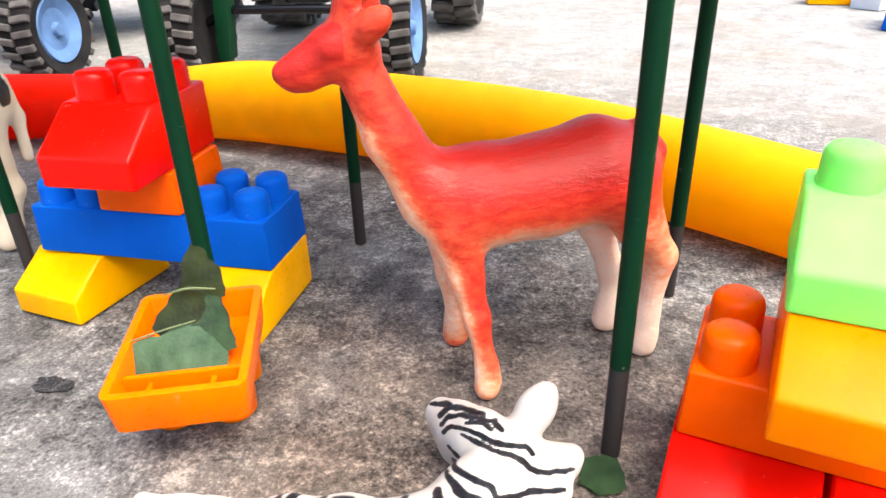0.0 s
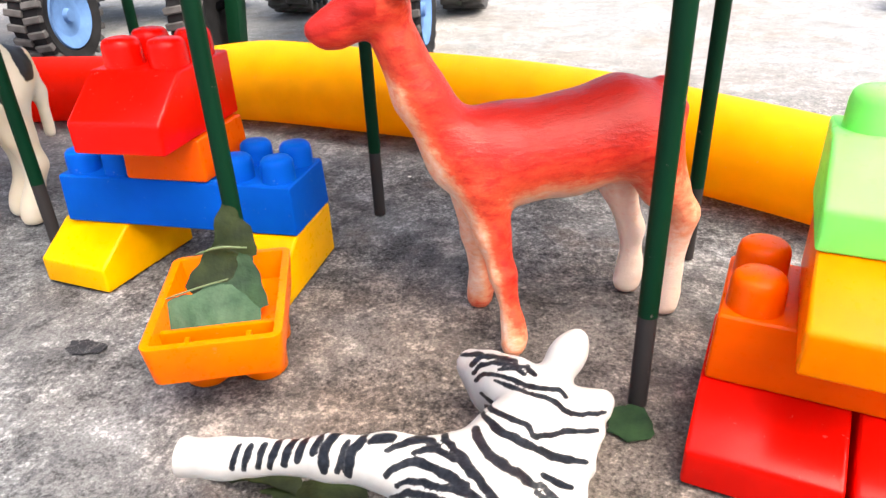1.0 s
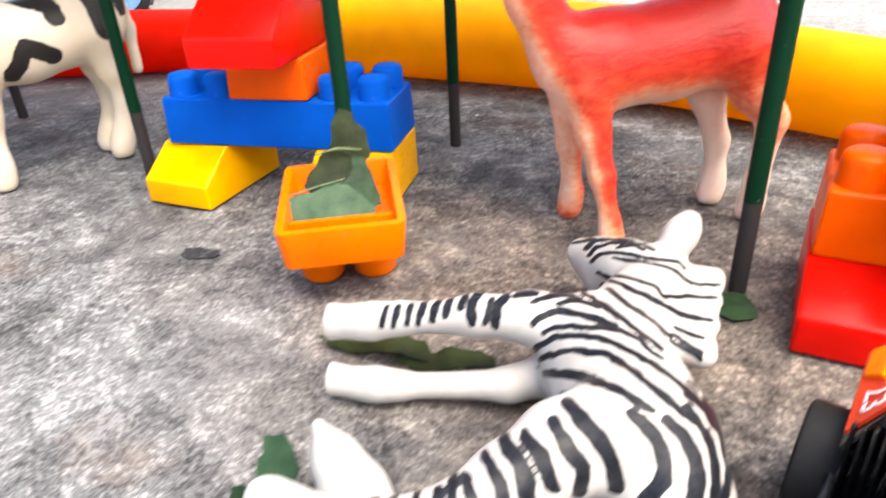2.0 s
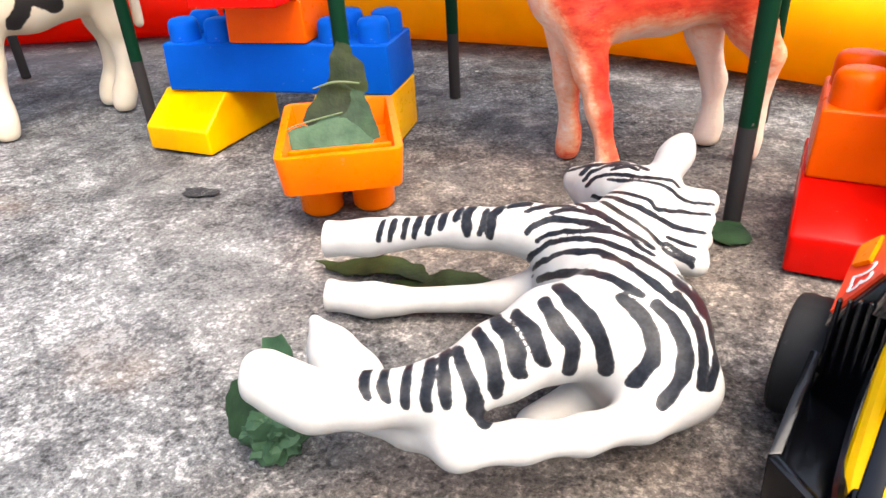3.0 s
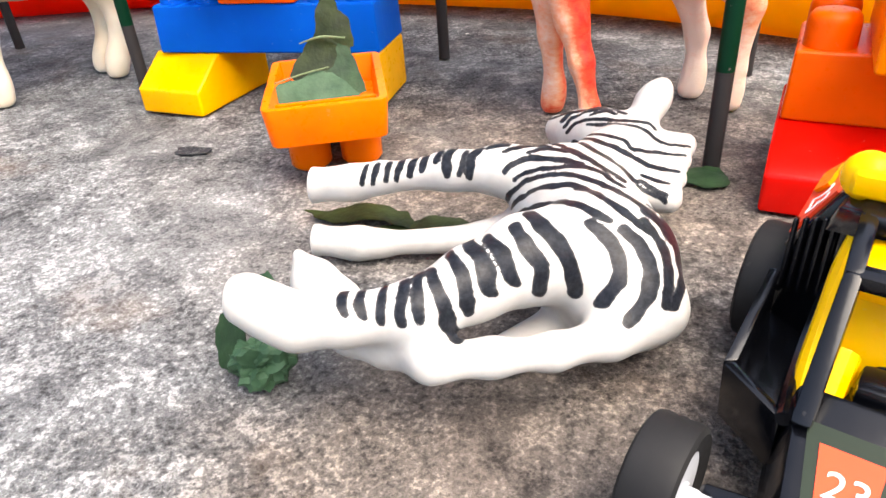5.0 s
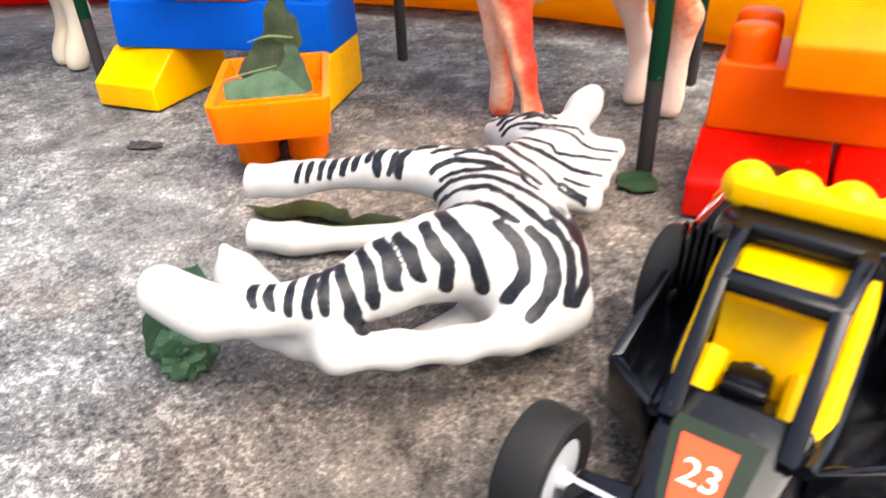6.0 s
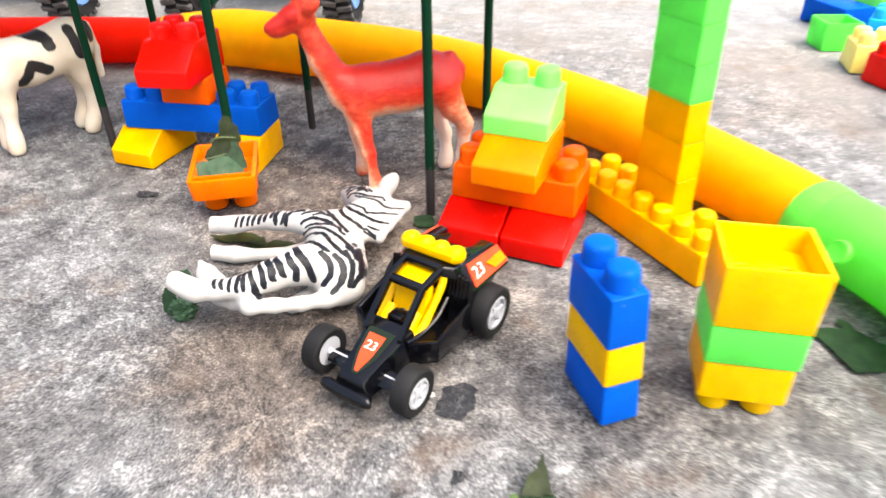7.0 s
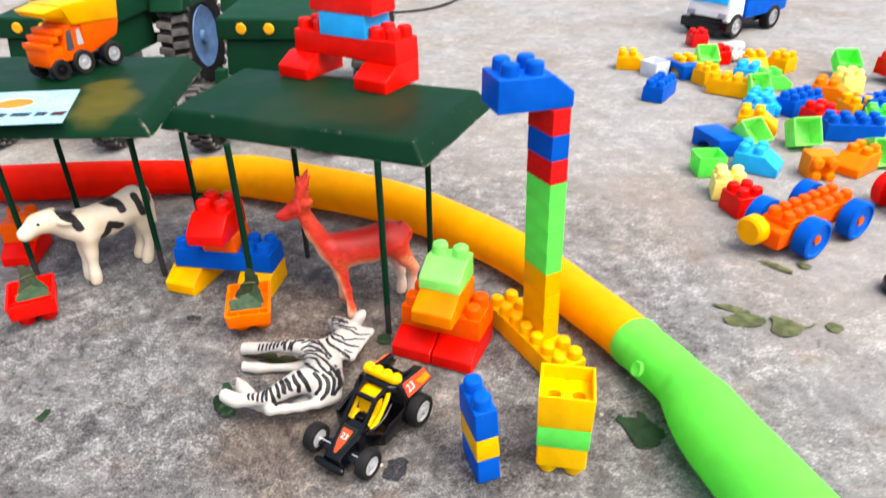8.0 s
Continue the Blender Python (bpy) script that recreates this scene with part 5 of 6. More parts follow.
    for k in (-1, 1):
        part("tail_rail", pipe([(-20, 11 * k, 41, 1.2), (-34, 10 * k, 40, 1.2), (-48, 9 * k, 35, 1.2)], 5, 8), BLACK, t)
    # nose sticker and number
    tilt = math.degrees(math.atan2(10.5, 30.5))
    ring = [(-6.5, -6.0), (4, -4.2), (12.5, -0.8), (12.5, 0.8), (4, 2.6), (-6.5, 2.8)]
    nose = part("nose_sticker", hull_box([(x, y, 0) for x, y in ring], [(x, y, 0.3) for x, y in ring], 0), DECAL_RED, t, "red pointed sticker", mm(26, 0, 19.05, 0, tilt, 0))
    ring = [(-9.6, -8.4), (4, -5.8), (13.6, -1.6), (13.6, 1.6), (4, 5.0), (-9.6, 6.0)]
    part("sticker_border", hull_box([(x, y, 0) for x, y in ring], [(x, y, 0.2) for x, y in ring], 0), DECAL_GREEN, t, "dark green sticker border", mm(26, 0, 18.95, 0, tilt, 0))
    lettering("23", 6.2, WHITE, nose, mm(-0.5, -1.0, 0.4, 0, 0, 90))
    # side stickers on the rear haunches
    for k in (-1, 1):
        edge = [(-22.5, 22.2, 30.4), (-51, 22.6, 29.8), (-50.2, 16.4, 37.0), (-23.5, 16.2, 40.2)]
        own = hull_box([(x, y * k, z) for x, y, z in edge], [(x, (y + 0.55) * k, z + 0.4) for x, y, z in edge], 0)
        st = part("side_sticker", own, DECAL_RED, t, "red and orange sticker")
        edge = [(-40, 21.9, 31.4), (-50, 21.9, 31.2), (-49.4, 18.8, 34.8), (-36, 19.2, 35.4)]
        flame = hull_box([(x, y * k, z) for x, y, z in edge], [(x, (y + 0.75) * k, z + 0.55) for x, y, z in edge], 0)
        part("flame", flame, AMBER, st, "orange flame stripe")
        lettering("23", 8.5, WHITE, st, mm(-29, 20.0 * k, 35.4, 57, 0, 180 if k > 0 else 0))
    # cage
    for k in (-1, 1):
        bar = hull_box([(17.5, 7.6 * k, 20.5), (17.5, 10.6 * k, 20.5), (-0.5, 10.4 * k, 36.6), (-0.5, 7.6 * k, 36.6)], [(19.5, 7.6 * k, 22.8), (19.5, 10.6 * k, 22.8), (1.6, 10.4 * k, 39.8), (1.6, 7.6 * k, 39.8)], 0.8)
        hull_box([(1.2, 7.6 * k, 36.8), (1.2, 10.4 * k, 36.8), (-18, 11.8 * k, 40.6), (-18, 8.6 * k, 40.6)], [(1.5, 7.6 * k, 39.8), (1.5, 10.4 * k, 39.8), (-18, 11.8 * k, 43.8), (-18, 8.6 * k, 43.8)], 0.8, bm=bar)
        part("roll_bar", bar, BLACK, t, "flat glossy black roll cage bar")
        part("roof_shoulder", hull_box([(-11, 10.5 * k, 38.6), (-24, 11 * k, 38.6), (-24, 16.6 * k, 37), (-16, 16.6 * k, 36)], [(-12, 10.5 * k, 43.2), (-24, 11 * k, 44), (-24, 14.6 * k, 41.6), (-17, 15 * k, 41.2)], 0.9), BLACK, t)
    part("cross_bar", hull_box([(2.2, -10, 36.9), (-1.4, -10, 37.7), (-1.4, 10, 37.7), (2.2, 10, 36.9)], [(2.0, -10, 39.5), (-1.2, -10, 40.2), (-1.2, 10, 40.2), (2.0, 10, 39.5)], 0.8), BLACK, t)
    part("roof", hull_box([(-11.5, -11, 39.6), (-25, -13, 41), (-25, 13, 41), (-11.5, 11, 39.6)], [(-11.8, -10.6, 42.6), (-24.5, -12.6, 44.6), (-24.5, 12.6, 44.6), (-11.8, 10.6, 42.6)], 0.9), BLACK, t, "black roof strip")
    # seats and dashboard
    seat = hull_box([(4, -8.4, 15), (-6, -9, 12), (-6, 9, 12), (4, 8.4, 15)], [(-4.5, -9, 35.4), (-9, -9, 35.4), (-9, 9, 35.4), (-4.5, 9, 35.4)], 1.6)
    box(12, 13, 4, (0, 0, 11), 1.4, bm=seat)
    for k in (-1, 1):
        pipe([(14.5, 6.8 * k, 17.5, 1.8), (9, 7.2 * k, 20.5, 2.4), (2, 7.0 * k, 25, 2.4)], 4, 10, bm=seat)
    for k in (-1, 1):
        pipe([(16, 9.6 * k, 18.5, 1.2), (10, 10.6 * k, 18.5, 1.9), (4, 11.2 * k, 21.0, 2.0), (-4, 11.5 * k, 27.5, 1.7), (-10, 11.3 * k, 33, 1.9), (-14.5, 10.8 * k, 38, 1.6)], 5, 10, bm=seat)
    part("roof_panel", hull_box([(-1, -8, 33.6), (-13.5, -8.8, 36.6), (-13.5, 8.8, 36.6), (-1, 8, 33.6)], [(-1, -8, 35.2), (-13.5, -8.8, 38.4), (-13.5, 8.8, 38.4), (-1, 8, 35.2)], 0.6), LEMON, t, "yellow roof panel")
    part("seat", seat, LEMON, t, "bright yellow moulded seat")
    dash = hull_box([(1, -6.5, 13), (15, -8, 12), (15, 8, 12), (1, 6.5, 13)], [(4, -5.5, 21), (14, -7, 23), (14, 7, 23), (4, 5.5, 21)], 1.4)
    box(7, 7.5, 4, (6.5, -0.5, 21.5), 1.4, bm=dash)
    pipe([(1.5, -0.5, 23.2, 2.4), (3.5, -0.5, 22.2, 2.4)], 1, 14, bm=dash)
    part("console", dash, BLACK, t, "black dashboard and wheel")
    # lamp bar
    bar = part("lamp_bar", box(6.0, 29, 5.2, (-18.6, 0, 43.4), 2.0, 3), LEMON, t, "yellow lamp bar")
    dome = mesh_of(turned([(4.3, -3.5), (4.45, -1.4), (4.3, 0.4), (3.7, 1.9), (2.5, 3.0), (1.2, 3.5), (0, 3.6)], 20, Matrix.Rotation(radians(66), 4, "Y")), "lamp", LEMON, 60)
    for y in (-12.3, -4.1, 4.1, 12.3):
        part("lamp", dome, LEMON, bar, "", mm(-19.8, y, 46.2))
    part("bumper", pipe([(44.0, -12.5, 8, 1.8), (44.5, -11, 8, 2.8), (45, 0, 8, 2.9), (44.5, 11, 8, 2.8), (44.0, 12.5, 8, 1.8)], 3, 12), BLACK, t)
    for x, half, z in ((31, 21, 11), (-31, 23, 13.5)):
        part("axle", pipe([(x, -half, z, 1.6), (x, half, z, 1.6)], 1, 10), SILVER, t, "bare steel axle")
    for k in (-1, 1):
        wheel(t, (31, 24.4 * k, 11.2), 11.2, 8.5, 7.2, SILVER, k)
        wheel(t, (-31, 24.6 * k, 13.2), 13.2, 10.6, 8.8, SILVER, k)


buggy()

# ---- toys on the roofs ----


def red_arch():
    t = thing("brick_house", "red toy brick arch with a light blue brick on top", "toy house", mm(-75, 345, 188.3, 0, 0, -27))
    p = 19.0
    for x in (0, 5 * p):
        slope_brick(t, RED, 2, 3, (x, 0, 0), p, 22, 12, [])
        brick(t, RED, 2, 2, (x + (p * 0.4 if x == 0 else 0), p, 22), p, 22)
    brick(t, RED, 6, 2, (p * 0.5, p, 22.5), p, 20, [], 0, "long red brick")
    brick(t, SKY_BLUE, 3, 2, (2.2 * p, p, 42), p, 22, [], 0, "light blue brick")
    brick(t, RED, 4, 2, (1.7 * p, p, 64), p, 20, None, 0, "red brick")


def dump_truck():
    t = thing("toy_truck", "orange toy dump truck with a yellow tipper on the shed roof", "toy truck", mm(-297, 352.6, 188.3, 0, 0, -112))
    part("chassis", box(76, 26, 9, (-14, 0, 8), 2), BLACK, t)
    cab = part("cab", hull_box([(-8, -19, 17), (20, -19, 17), (20, 19, 17), (-8, 19, 17)], [(-10, -17.5, 52), (8, -17.5, 50), (8, 17.5, 50), (-10, 17.5, 52)], 1.6), ORANGE, t, "orange cab")
    part("front_block", box(19, 34, 19, (24, 0, 13), 2.0), ORANGE, cab)
    for i in range(3):
        part("bonnet_rib", box(9, 36, 6, (30 - i * 7, 0, 30 + i * 6), 1.2), ORANGE, cab)
    for k in (-1, 1):
        part("window", hull_box([(5, 18.6 * k, 27), (13, 18.7 * k, 27), (9, 18.2 * k, 45), (4, 18.2 * k, 46)], [(5, 19.4 * k, 27), (13, 19.5 * k, 27), (9, 19.0 * k, 45), (4, 19.0 * k, 46)], 0), GLASS_DARK, cab, "dark side window")
        part("window", hull_box([(-7, 18.6 * k, 30), (0, 18.7 * k, 30), (-2, 18.3 * k, 44), (-6, 18.2 * k, 45)], [(-7, 19.4 * k, 30), (0, 19.5 * k, 30), (-2, 19.0 * k, 44), (-6, 18.9 * k, 45)], 0), SILVER, cab, "pale side window")
    part("bed_base", hull_box([(-50, -18, 30), (-8, -18, 16), (-8, 18, 16), (-50, 18, 30)], [(-54, -21, 46), (-8, -21, 48), (-8, 21, 48), (-54, 21, 46)], 1.6), ORANGE, t, "orange bed sides")
    bed = part("tipper", hull_box([(-53, -21.5, 46), (2, -21.5, 50), (2, 21.5, 50), (-53, 21.5, 46)], [(-56, -24, 71), (12, -24, 70), (12, 24, 70), (-56, 24, 71)], 1.8), YELLOW, t, "yellow tipper")
    part("front_lip", hull_box([(6, -20, 58), (26, -19, 60), (26, 19, 60), (6, 20, 58)], [(6, -24, 70), (30, -22, 66), (30, 22, 66), (6, 24, 70)], 1.4), YELLOW, bed, "long front lip")
    for k in (-1, 1):
        wheel(t, (24, 15 * k, 10.5), 10.5, 8, 6, BLACK, k)
        for x in (-1, -38):
            wheel(t, (x, 16.5 * k, 12.5), 12.5, 11, 7.5, SILVER, k)


red_arch()
dump_truck()

# ---- green toy tractors behind ----


def lug_tyre(parent, at, r, w, hub_r, hub_material, outward, lugs=22):
    """A tractor tyre with chevron lugs; the axle lies along x."""
    turn = mm(*at, 0, 90 * outward, 0)
    bm = turned([(hub_r, -w * 0.42), (r * 0.86, -w * 0.5), (r * 0.93, -w * 0.4), (r * 0.94, w * 0.4), (r * 0.86, w * 0.5), (hub_r, w * 0.42), (hub_r * 0.96, 0), (hub_r, -w * 0.42)], 44, ends=False)
    tyre = part("tyre", bm, DUSTY_RUBBER, parent, "dusty lugged tyre", turn)
    lug = mesh_of(box(r * 0.12, r * 0.13, w * 0.50, (0, 0, -w * 0.25), 0.8, 1), "lug", DUSTY_LUG)
    for i in range(lugs):
        for k in (-1, 1):
            a = 2 * math.pi * (i + 0.25 * k) / lugs
            part("lug", lug, DUSTY_LUG, tyre, "", Matrix.Rotation(a, 4, "Z") @ mm(r * 0.935, 0, w * 0.25 * k, 8 * k, 0, 0))
    part("hub", turned([(hub_r, w * 0.30), (hub_r * 0.94, w * 0.44), (hub_r * 0.86, w * 0.40), (hub_r * 0.4, w * 0.22), (hub_r * 0.22, w * 0.26), (hub_r * 0.18, w * 0.42), (0, w * 0.44)], 32), hub_material, tyre, "pale blue dished hub")
    part("hub_back", turned([(0, -w * 0.2), (hub_r, -w * 0.3)], 28), DUSTY_RUBBER, tyre)
    return tyre


def tractor(x, label):
    t = thing("toy_tractor", label, "toy tractor", mm(x, 612, 0))
    for k in (-1, 1):
        lug_tyre(t, (k * 92, 0, 47), 47, 34, 31, HUB_BLUE, k)
        lug_tyre(t, (k * 108, 300, 92), 92, 52, 56, HUB_BLUE, k, 26)
        part("front_strut", hull_box([(k * 62, -8, 20), (k * 74, -8, 20), (k * 74, 10, 20), (k * 62, 10, 20)], [(k * 52, -8, 118), (k * 66, -8, 118), (k * 66, 10, 118), (k * 52, 10, 118)], 2), TRACTOR_GREEN, t)
        part("mudguard", hull_box([(k * 74, 215, 150), (k * 134, 215, 150), (k * 134, 390, 150), (k * 74, 390, 150)], [(k * 74, 240, 205), (k * 134, 240, 205), (k * 134, 370, 205), (k * 74, 370, 205)], 6, 3), TRACTOR_GREEN, t)
    part("front_axle", pipe([(-92, 0, 47, 4), (-60, 4, 62, 4), (60, 4, 62, 4), (92, 0, 47, 4)], 1, 12), BLACK, t)
    part("rear_axle", pipe([(-100, 300, 90, 9), (100, 300, 90, 9)], 1, 12), BLACK, t)
    bonnet = hull_box([(-62, 28, 100), (62, 28, 100), (62, 250, 92), (-62, 250, 92)], [(-58, 34, 152), (58, 34, 152), (60, 250, 152), (-60, 250, 152)], 4, 3)
    part("bonnet", bonnet, TRACTOR_GREEN, t, "dark green metal bonnet")
    top = hull_box([(-68, 26, 152), (68, 26, 152), (68, 250, 152), (-68, 250, 152)], [(-66, 26, 182), (66, 26, 182), (66, 250, 196), (-66, 250, 196)], 4, 3)
    part("hood", top, TRACTOR_GREEN, t, "green hood lip")
    for k in (-1, 1):
        part("headlight", turned([(7.8, -1), (7.8, 1.5), (6.2, 3), (0, 3.6)], 24), LAMP_YELLOW, t, "round amber headlight", mm(k * 20 - 10, 26.5, 168, 90, 0, 0))
    part("gearbox", box(44, 230, 34, (0, 150, 62), 5), BLACK, t)
    part("seat_box", box(120, 110, 70, (0, 320, 120), 6), TRACTOR_GREEN, t)
    return t


tractor(-188, "dark green metal toy tractor with lugged tyres and pale blue hubs")
tractor(-520, "dark green metal toy tractor parked beside another one")

# ---- loose bricks, truck and brick car further off ----


def loose(kind, material, x, y, deg, label, rx=0.0, ry=0.0, lift=0.0):
    t = thing("toy_brick", label, "toy brick", mm(x, y, lift, rx, ry, deg), "scattered toy bricks")
    p = 18.5 + (x * 7 + y * 3) % 3
    if kind == "flat":
        brick(t, material, 2, 2, (-p, -p, 0), p, 26)
    elif kind == "long":
        brick(t, material, 4, 2, (-2 * p, -p, 0), p, 26)
    elif kind == "slope":
        slope_brick(t, material, 2, 3, (-p, -1.5 * p, 0), p, 26, 12)
    elif kind == "cup":
        part("tub", open_box(2 * p, 2 * p, 28, 2.2, 4, 0.8, 1.0), material, t)
    else:
        part("arch", prism([(-32, 0.2), (-32, 26), (32, 26), (32, 0.2), (20, 0.2), (14, 11), (0, 15), (-14, 11), (-20, 0.2)], 40, 1.5, 2), material, t)
    return t


FAR_BRICKS = (
    ("flat", DARK_RED, 573, 1232, 10, "deep red", 0), ("cup", PALE_GREEN, 544, 1049, 5, "pale green", 35), ("flat", WHITE, 606, 1128, 30, "cream white", 75), ("flat", RED, 580, 1092, 20, "red", 0),
    ("slope", YELLOW, 406, 1054, 80, "yellow", 0), ("flat", YELLOW, 497, 1016, 15, "yellow", 0), ("long", BLUE, 426, 875, 60, "blue", 0), ("arch", BLUE, 476, 1000, 20, "blue", 0),
    ("cup", GREY_BLOCK, 442, 1007, 40, "clear grey", 0), ("flat", YELLOW, 525, 957, 25, "yellow", 0), ("long", YELLOW, 552, 896, -30, "yellow", 0), ("slope", SKY_BLUE, 611, 967, 60, "light blue", 0),
    ("cup", PALE_GREEN, 585, 881, 15, "pale green", 55), ("slope", GREEN, 636, 932, 100, "light green", 0), ("flat", YELLOW, 689, 1045, 40, "yellow", 0), ("slope", SKY_BLUE, 582, 804, 60, "light blue", 0),
    ("long", BLUE, 636, 806, 35, "blue", 0), ("slope", YELLOW, 544, 717, 70, "yellow", 0), ("slope", RED, 652, 747, 110, "red", 0), ("slope", AMBER, 713, 869, 60, "amber", 0),
)
NEAR_BRICKS = (
    ("flat", PALE_YELLOW, 764, 930, 10, "pale yellow", 0), ("cup", GREEN, 791, 1017, 0, "light green", 30), ("long", BLUE, 671, 690, -5, "blue", 0), ("long", BLUE, 748, 783, 30, "blue", 0),
    ("flat", YELLOW, 713, 781, 15, "yellow", 0), ("arch", BLUE, 444, 628, 20, "blue", 0), ("cup", PALE_GREEN, 502, 637, 30, "pale green", 40), ("cup", PALE_GREEN, 584, 663, 10, "pale green", 60),
    ("cup", GREEN, 429, 552, 5, "light green", 0), ("slope", SKY_BLUE, 499, 565, 60, "light blue", 0), ("flat", AMBER, 570, 564, 3, "amber", 90), ("slope", AMBER, 627, 567, -50, "amber", 0),
    ("cup", PALE_GREEN, 667, 602, 5, "pale green", 70), ("flat", PALE_YELLOW, 436, 481, -8, "pale yellow", 0), ("flat", RED, 441, 438, 20, "red", 0), ("slope", YELLOW, 639, 1044, 0, "yellow", 0),
    ("flat", SKY_BLUE, 562, 775, 10, "light blue", 0), ("slope", GREEN, 735, 730, 70, "light green", 0),
)
for kind, mat, x, y, deg, word, rx in FAR_BRICKS + NEAR_BRICKS:
    loose(kind, mat, x, y, deg, "loose %s toy brick lying on the concrete" % word, rx, 0, 14 if rx else 0)


def brick_car():
    t = thing("brick_car", "orange studded toy brick car with round blue wheels", "toy car", mm(493, 381, 0, 0, 0, 36))
    p = 17.0
    brick(t, ORANGE, 7, 2, (-3.5 * p, -p, 14), p, 24, None, 0, "long orange studded base")
    part("nose_block", box(22, 36, 22, (-62, 0, 10), 4), ORANGE, t)
    part("nose_wheel", turned([(0, -9), (13, -9), (16, -6), (16, 6), (13, 9), (0, 9)], 32), YELLOW, t, "yellow round nose piece", mm(-80, 10, 27, 0, 90, 0))
    for x in (-36, 42):
        for y, k in ((-26, -1), (26, 1)):
            w = part("wheel", turned([(6, 6), (17, 6.5), (19, 9), (22, 8), (22.5, 3), (22, -8), (0, -8)], 36), BLUE, t, "blue plastic wheel", mm(x, y * 1.15, 22.5, -90 * k, 0, 0))
            part("hub_pin", turned([(5, -2), (5, 8), (0, 8.4)], 16), ORANGE, w, "orange hub pin")


def red_car():
    t = thing("brick_car", "red studded toy brick car standing beside the loose bricks", "toy car", mm(655, 452, 0, 0, 0, 30))
    brick(t, RED, 5, 2, (-45, -18, 16), 18.0, 26)
    for x in (-26, 30):
        for k in (-1, 1):
            part("wheel", turned([(0, 8), (18, 8), (22, 5), (22, -6), (0, -6)], 32), RED, t, "red plastic wheel", mm(x, 30 * k, 22.2, -90 * k, 0, 0))


def big_red_wheel():
    t = thing("toy_brick", "red studded toy brick block with a round wheel", "toy brick", mm(880, 985, 0, 0, 0, 20), "scattered toy bricks")
    brick(t, RED, 4, 2, (-42, -20, 12), 21.0, 30)
    part("wheel", turned([(0, 12), (24, 12), (30, 8), (30, -8), (0, -8)], 32), RED, t, "red plastic wheel", mm(-12, -36, 30, 90, 0, 0))


def garbage_truck():
    t = thing("toy_truck", "white and blue toy refuse truck parked on the concrete", "toy truck", mm(690, 1390, 0, 0, 0, 222) @ Matrix.Scale(0.9, 4))
    part("chassis", box(270, 96, 26, (-10, 0, 24), 5), BLACK, t)
    part("cab", hull_box([(60, -62, 40), (124, -62, 36), (124, 62, 36), (60, 62, 40)], [(60, -60, 150), (108, -58, 150), (108, 58, 150), (60, 60, 150)], 6, 3), WHITE, t, "white cab")
    part("windscreen", hull_box([(121, -52, 82), (121, 52, 82), (112, 50, 132), (112, -50, 132)], [(123, -52, 82), (123, 52, 82), (114, 50, 132), (114, -50, 132)], 0), SKY_BLUE, t, "pale blue windscreen")
    part("bumper", box(22, 134, 26, (122, 0, 18), 5), BLACK, t, "black front bumper")
    for k in (-1, 1):
        part("headlight", box(4, 22, 12, (125, 44 * k, 50), 1.5), SILVER, t)
    part("hopper", hull_box([(-140, -62, 42), (50, -62, 42), (50, 62, 42), (-140, 62, 42)], [(-150, -60, 158), (46, -60, 170), (46, 60, 170), (-150, 60, 158)], 6, 3), BLUE, t, "blue refuse container")
    part("printed_emblem", turned([(16, 0), (16, 0.6), (11, 0.6), (11, 0)], 24), WHITE, t, "white ring mark", mm(-40, -61.8, 110, 90, 0, 0))
    for x in (88, -80):
        for k in (-1, 1):
            wheel(t, (x, 54 * k, 30), 30, 26, 19, SILVER, k)


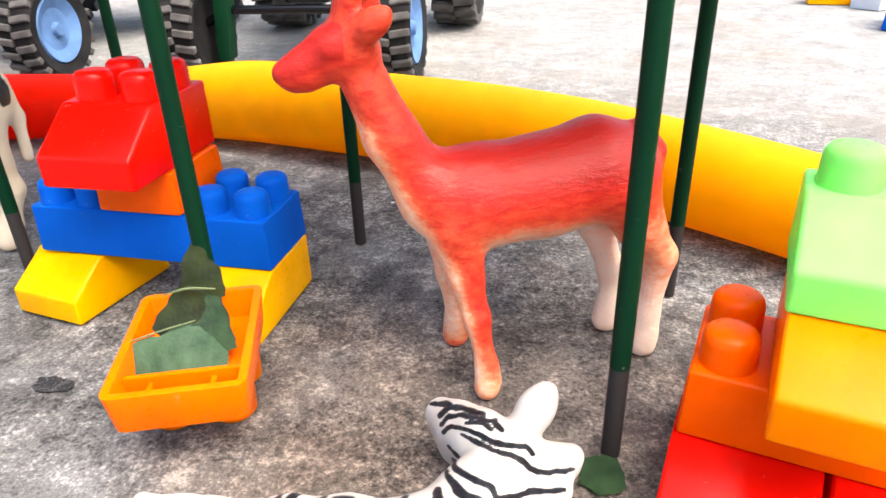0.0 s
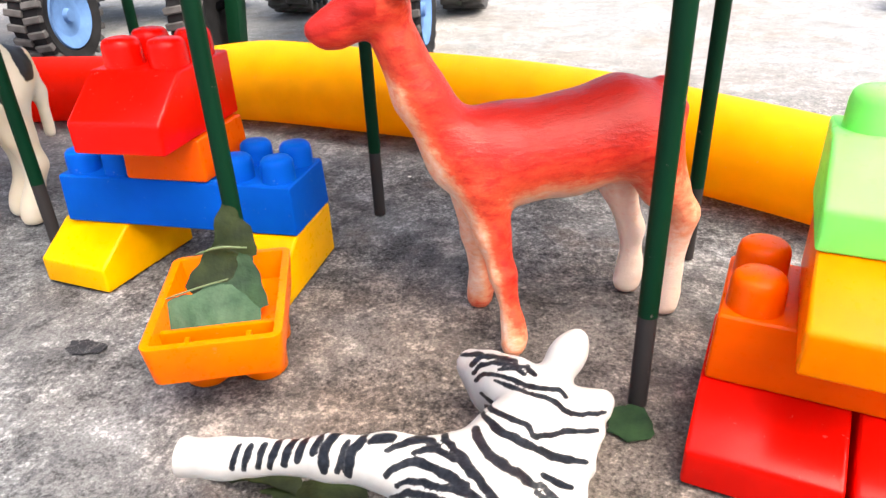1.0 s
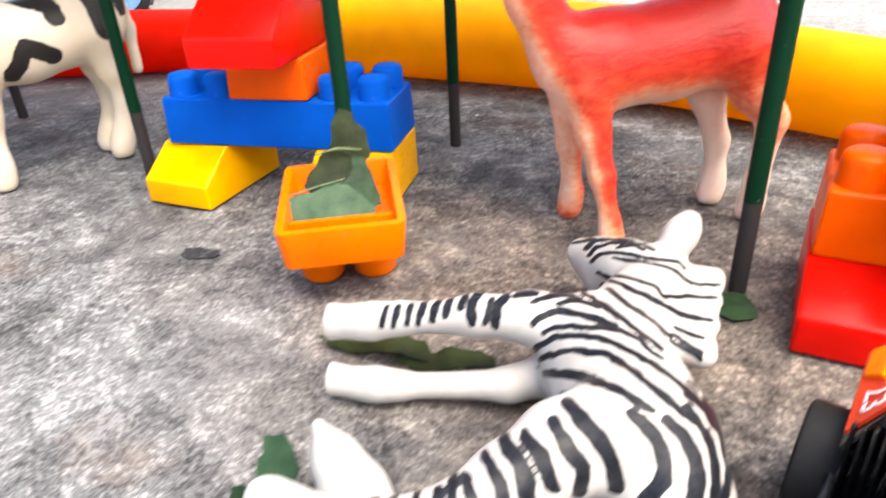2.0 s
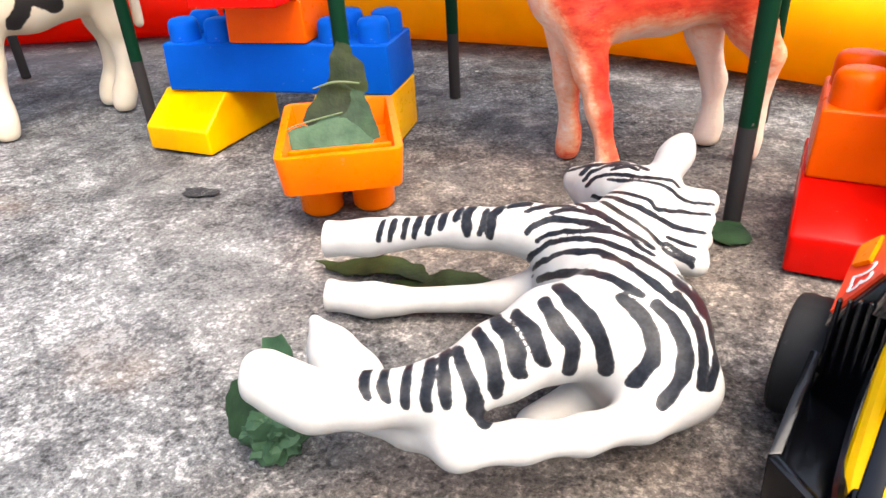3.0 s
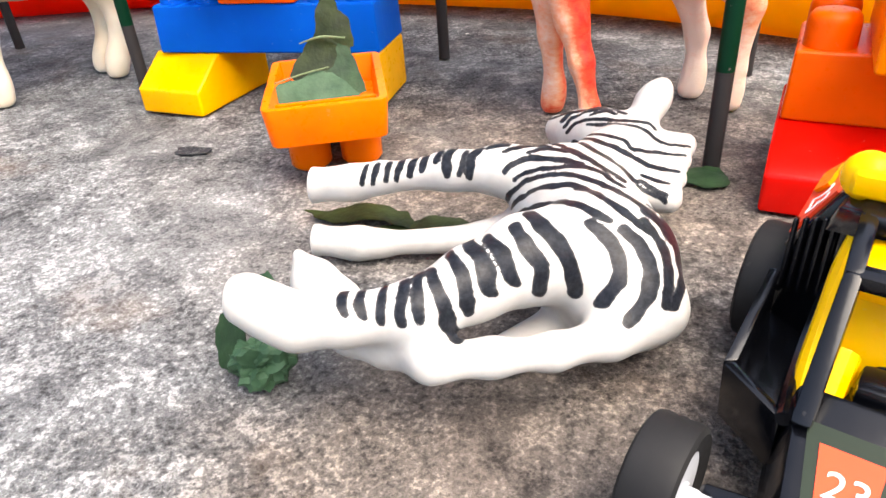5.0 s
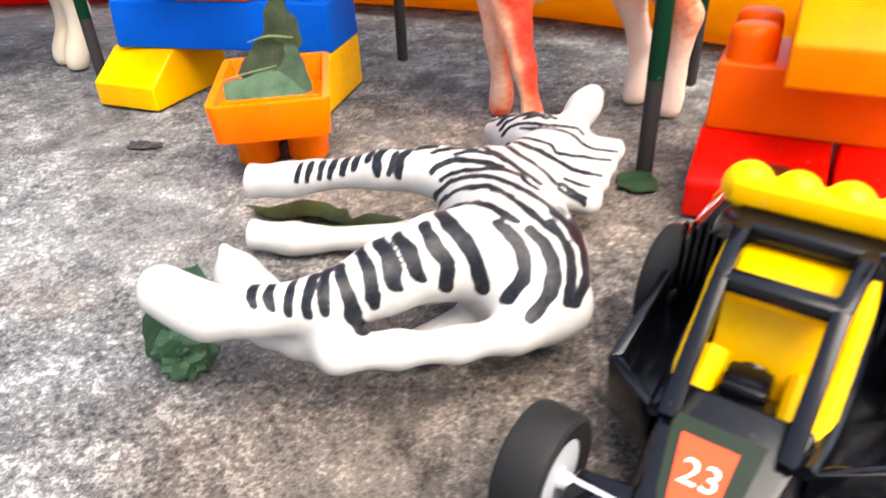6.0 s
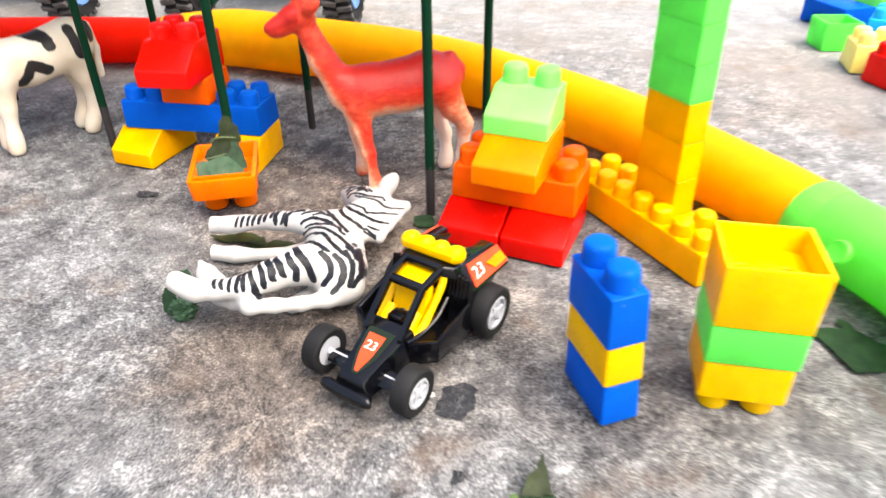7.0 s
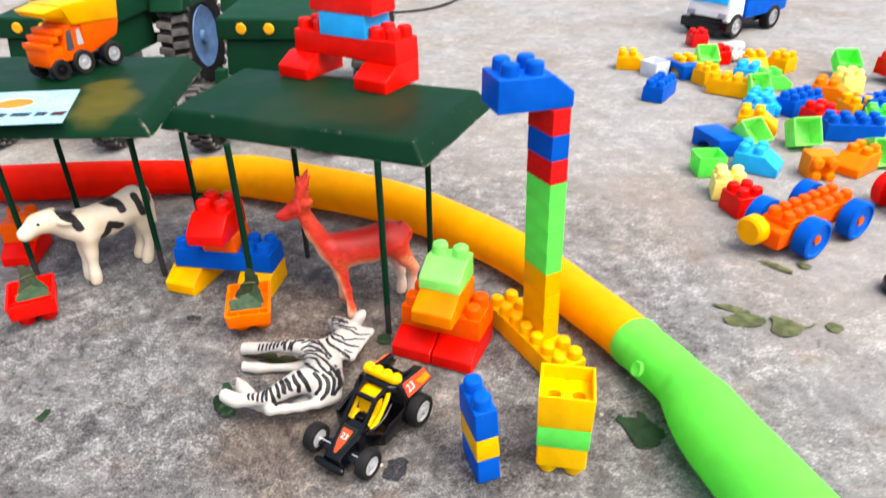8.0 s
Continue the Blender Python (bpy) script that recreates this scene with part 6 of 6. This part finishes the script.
def unknown_toy():
    # unidentified black and blue toy, given a made-up round body and cap
    t = thing("spinning_top", "small unidentified round toy, black with light blue", "toy", mm(548, 268, 0))
    part("tyre", turned([(0, 0), (17, 0), (19, 3), (19, 12), (16, 15), (0, 15)], 28), BLACK, t)
    part("cap", turned([(12, 14), (12, 22), (8, 24), (0, 24)], 20), SKY_BLUE, t, "light blue cap")


brick_car()
red_car()
big_red_wheel()
garbage_truck()
unknown_toy()

cable = thing("cable", "thin dark cable lying on the concrete", "cable", place(0, 0))
part("wire", pipe([(-420, 1520, 3, 3), (-200, 1540, 3, 3), (-49, 1604, 3, 3), (41, 1800, 3, 3), (90, 2100, 3, 3)], 10, 8), BLACK, cable)


def scratched_stone():
    m, n, l, b = nodes_of("dark grey stone with pale scratches")
    big = noise_node(n, l, 90, 5, 0.6)
    c = ramp(n, l, big.outputs[0], [(0.35, (0.010, 0.011, 0.014)), (0.65, (0.024, 0.025, 0.029))])
    fine = noise_node(n, l, 130, 4, 0.6)
    fine.inputs["Distortion"].default_value = 2.0
    line = ramp(n, l, fine.outputs[0], [(0.488, (0, 0, 0)), (0.50, (0.8, 0.8, 0.8)), (0.512, (0, 0, 0))])
    l.new(blend(n, l, line.outputs[0], c.outputs[0], (0.16, 0.16, 0.16)), b.inputs["Base Color"])
    b.inputs["Roughness"].default_value = 0.8
    b.inputs["Specular IOR Level"].default_value = 0.2
    bump(n, l, b, big.outputs[0], 0.3, 0.001)
    return m


STONE = scratched_stone()


def pebble(x, y, outline, label):
    ob = new("pebble", leaf_mesh(outline, STONE, 0.3, x * 0.1, 1, 2.2))
    for v in ob.data.vertices:
        v.co.z = 0.35 * v.co.z + MM * (0.7 + ground_z(x + v.co.x / MM, y + v.co.y / MM) - ground_z(x, y))
    ob.matrix_basis = mm(x, y, ground_z(x, y))
    tagged(ob, label, "pebble", "stones set in the slab")


pebble(79.5, 15.5, [(-7, -9), (3, -11), (8, -3), (9, 8), (4, 11.5), (-6, 7)], "flat dark grey stone patch in the concrete")
pebble(-138.5, 185.5, [(-8, -2), (0, -4.6), (7, -3), (8, 2), (1, 4.4), (-7, 3.4)], "dark grey stone patch in the concrete")
pebble(84, -24, [(-3, -2), (2, -3), (4, 2), (-2, 3)], "small dark grey stone patch in the concrete")
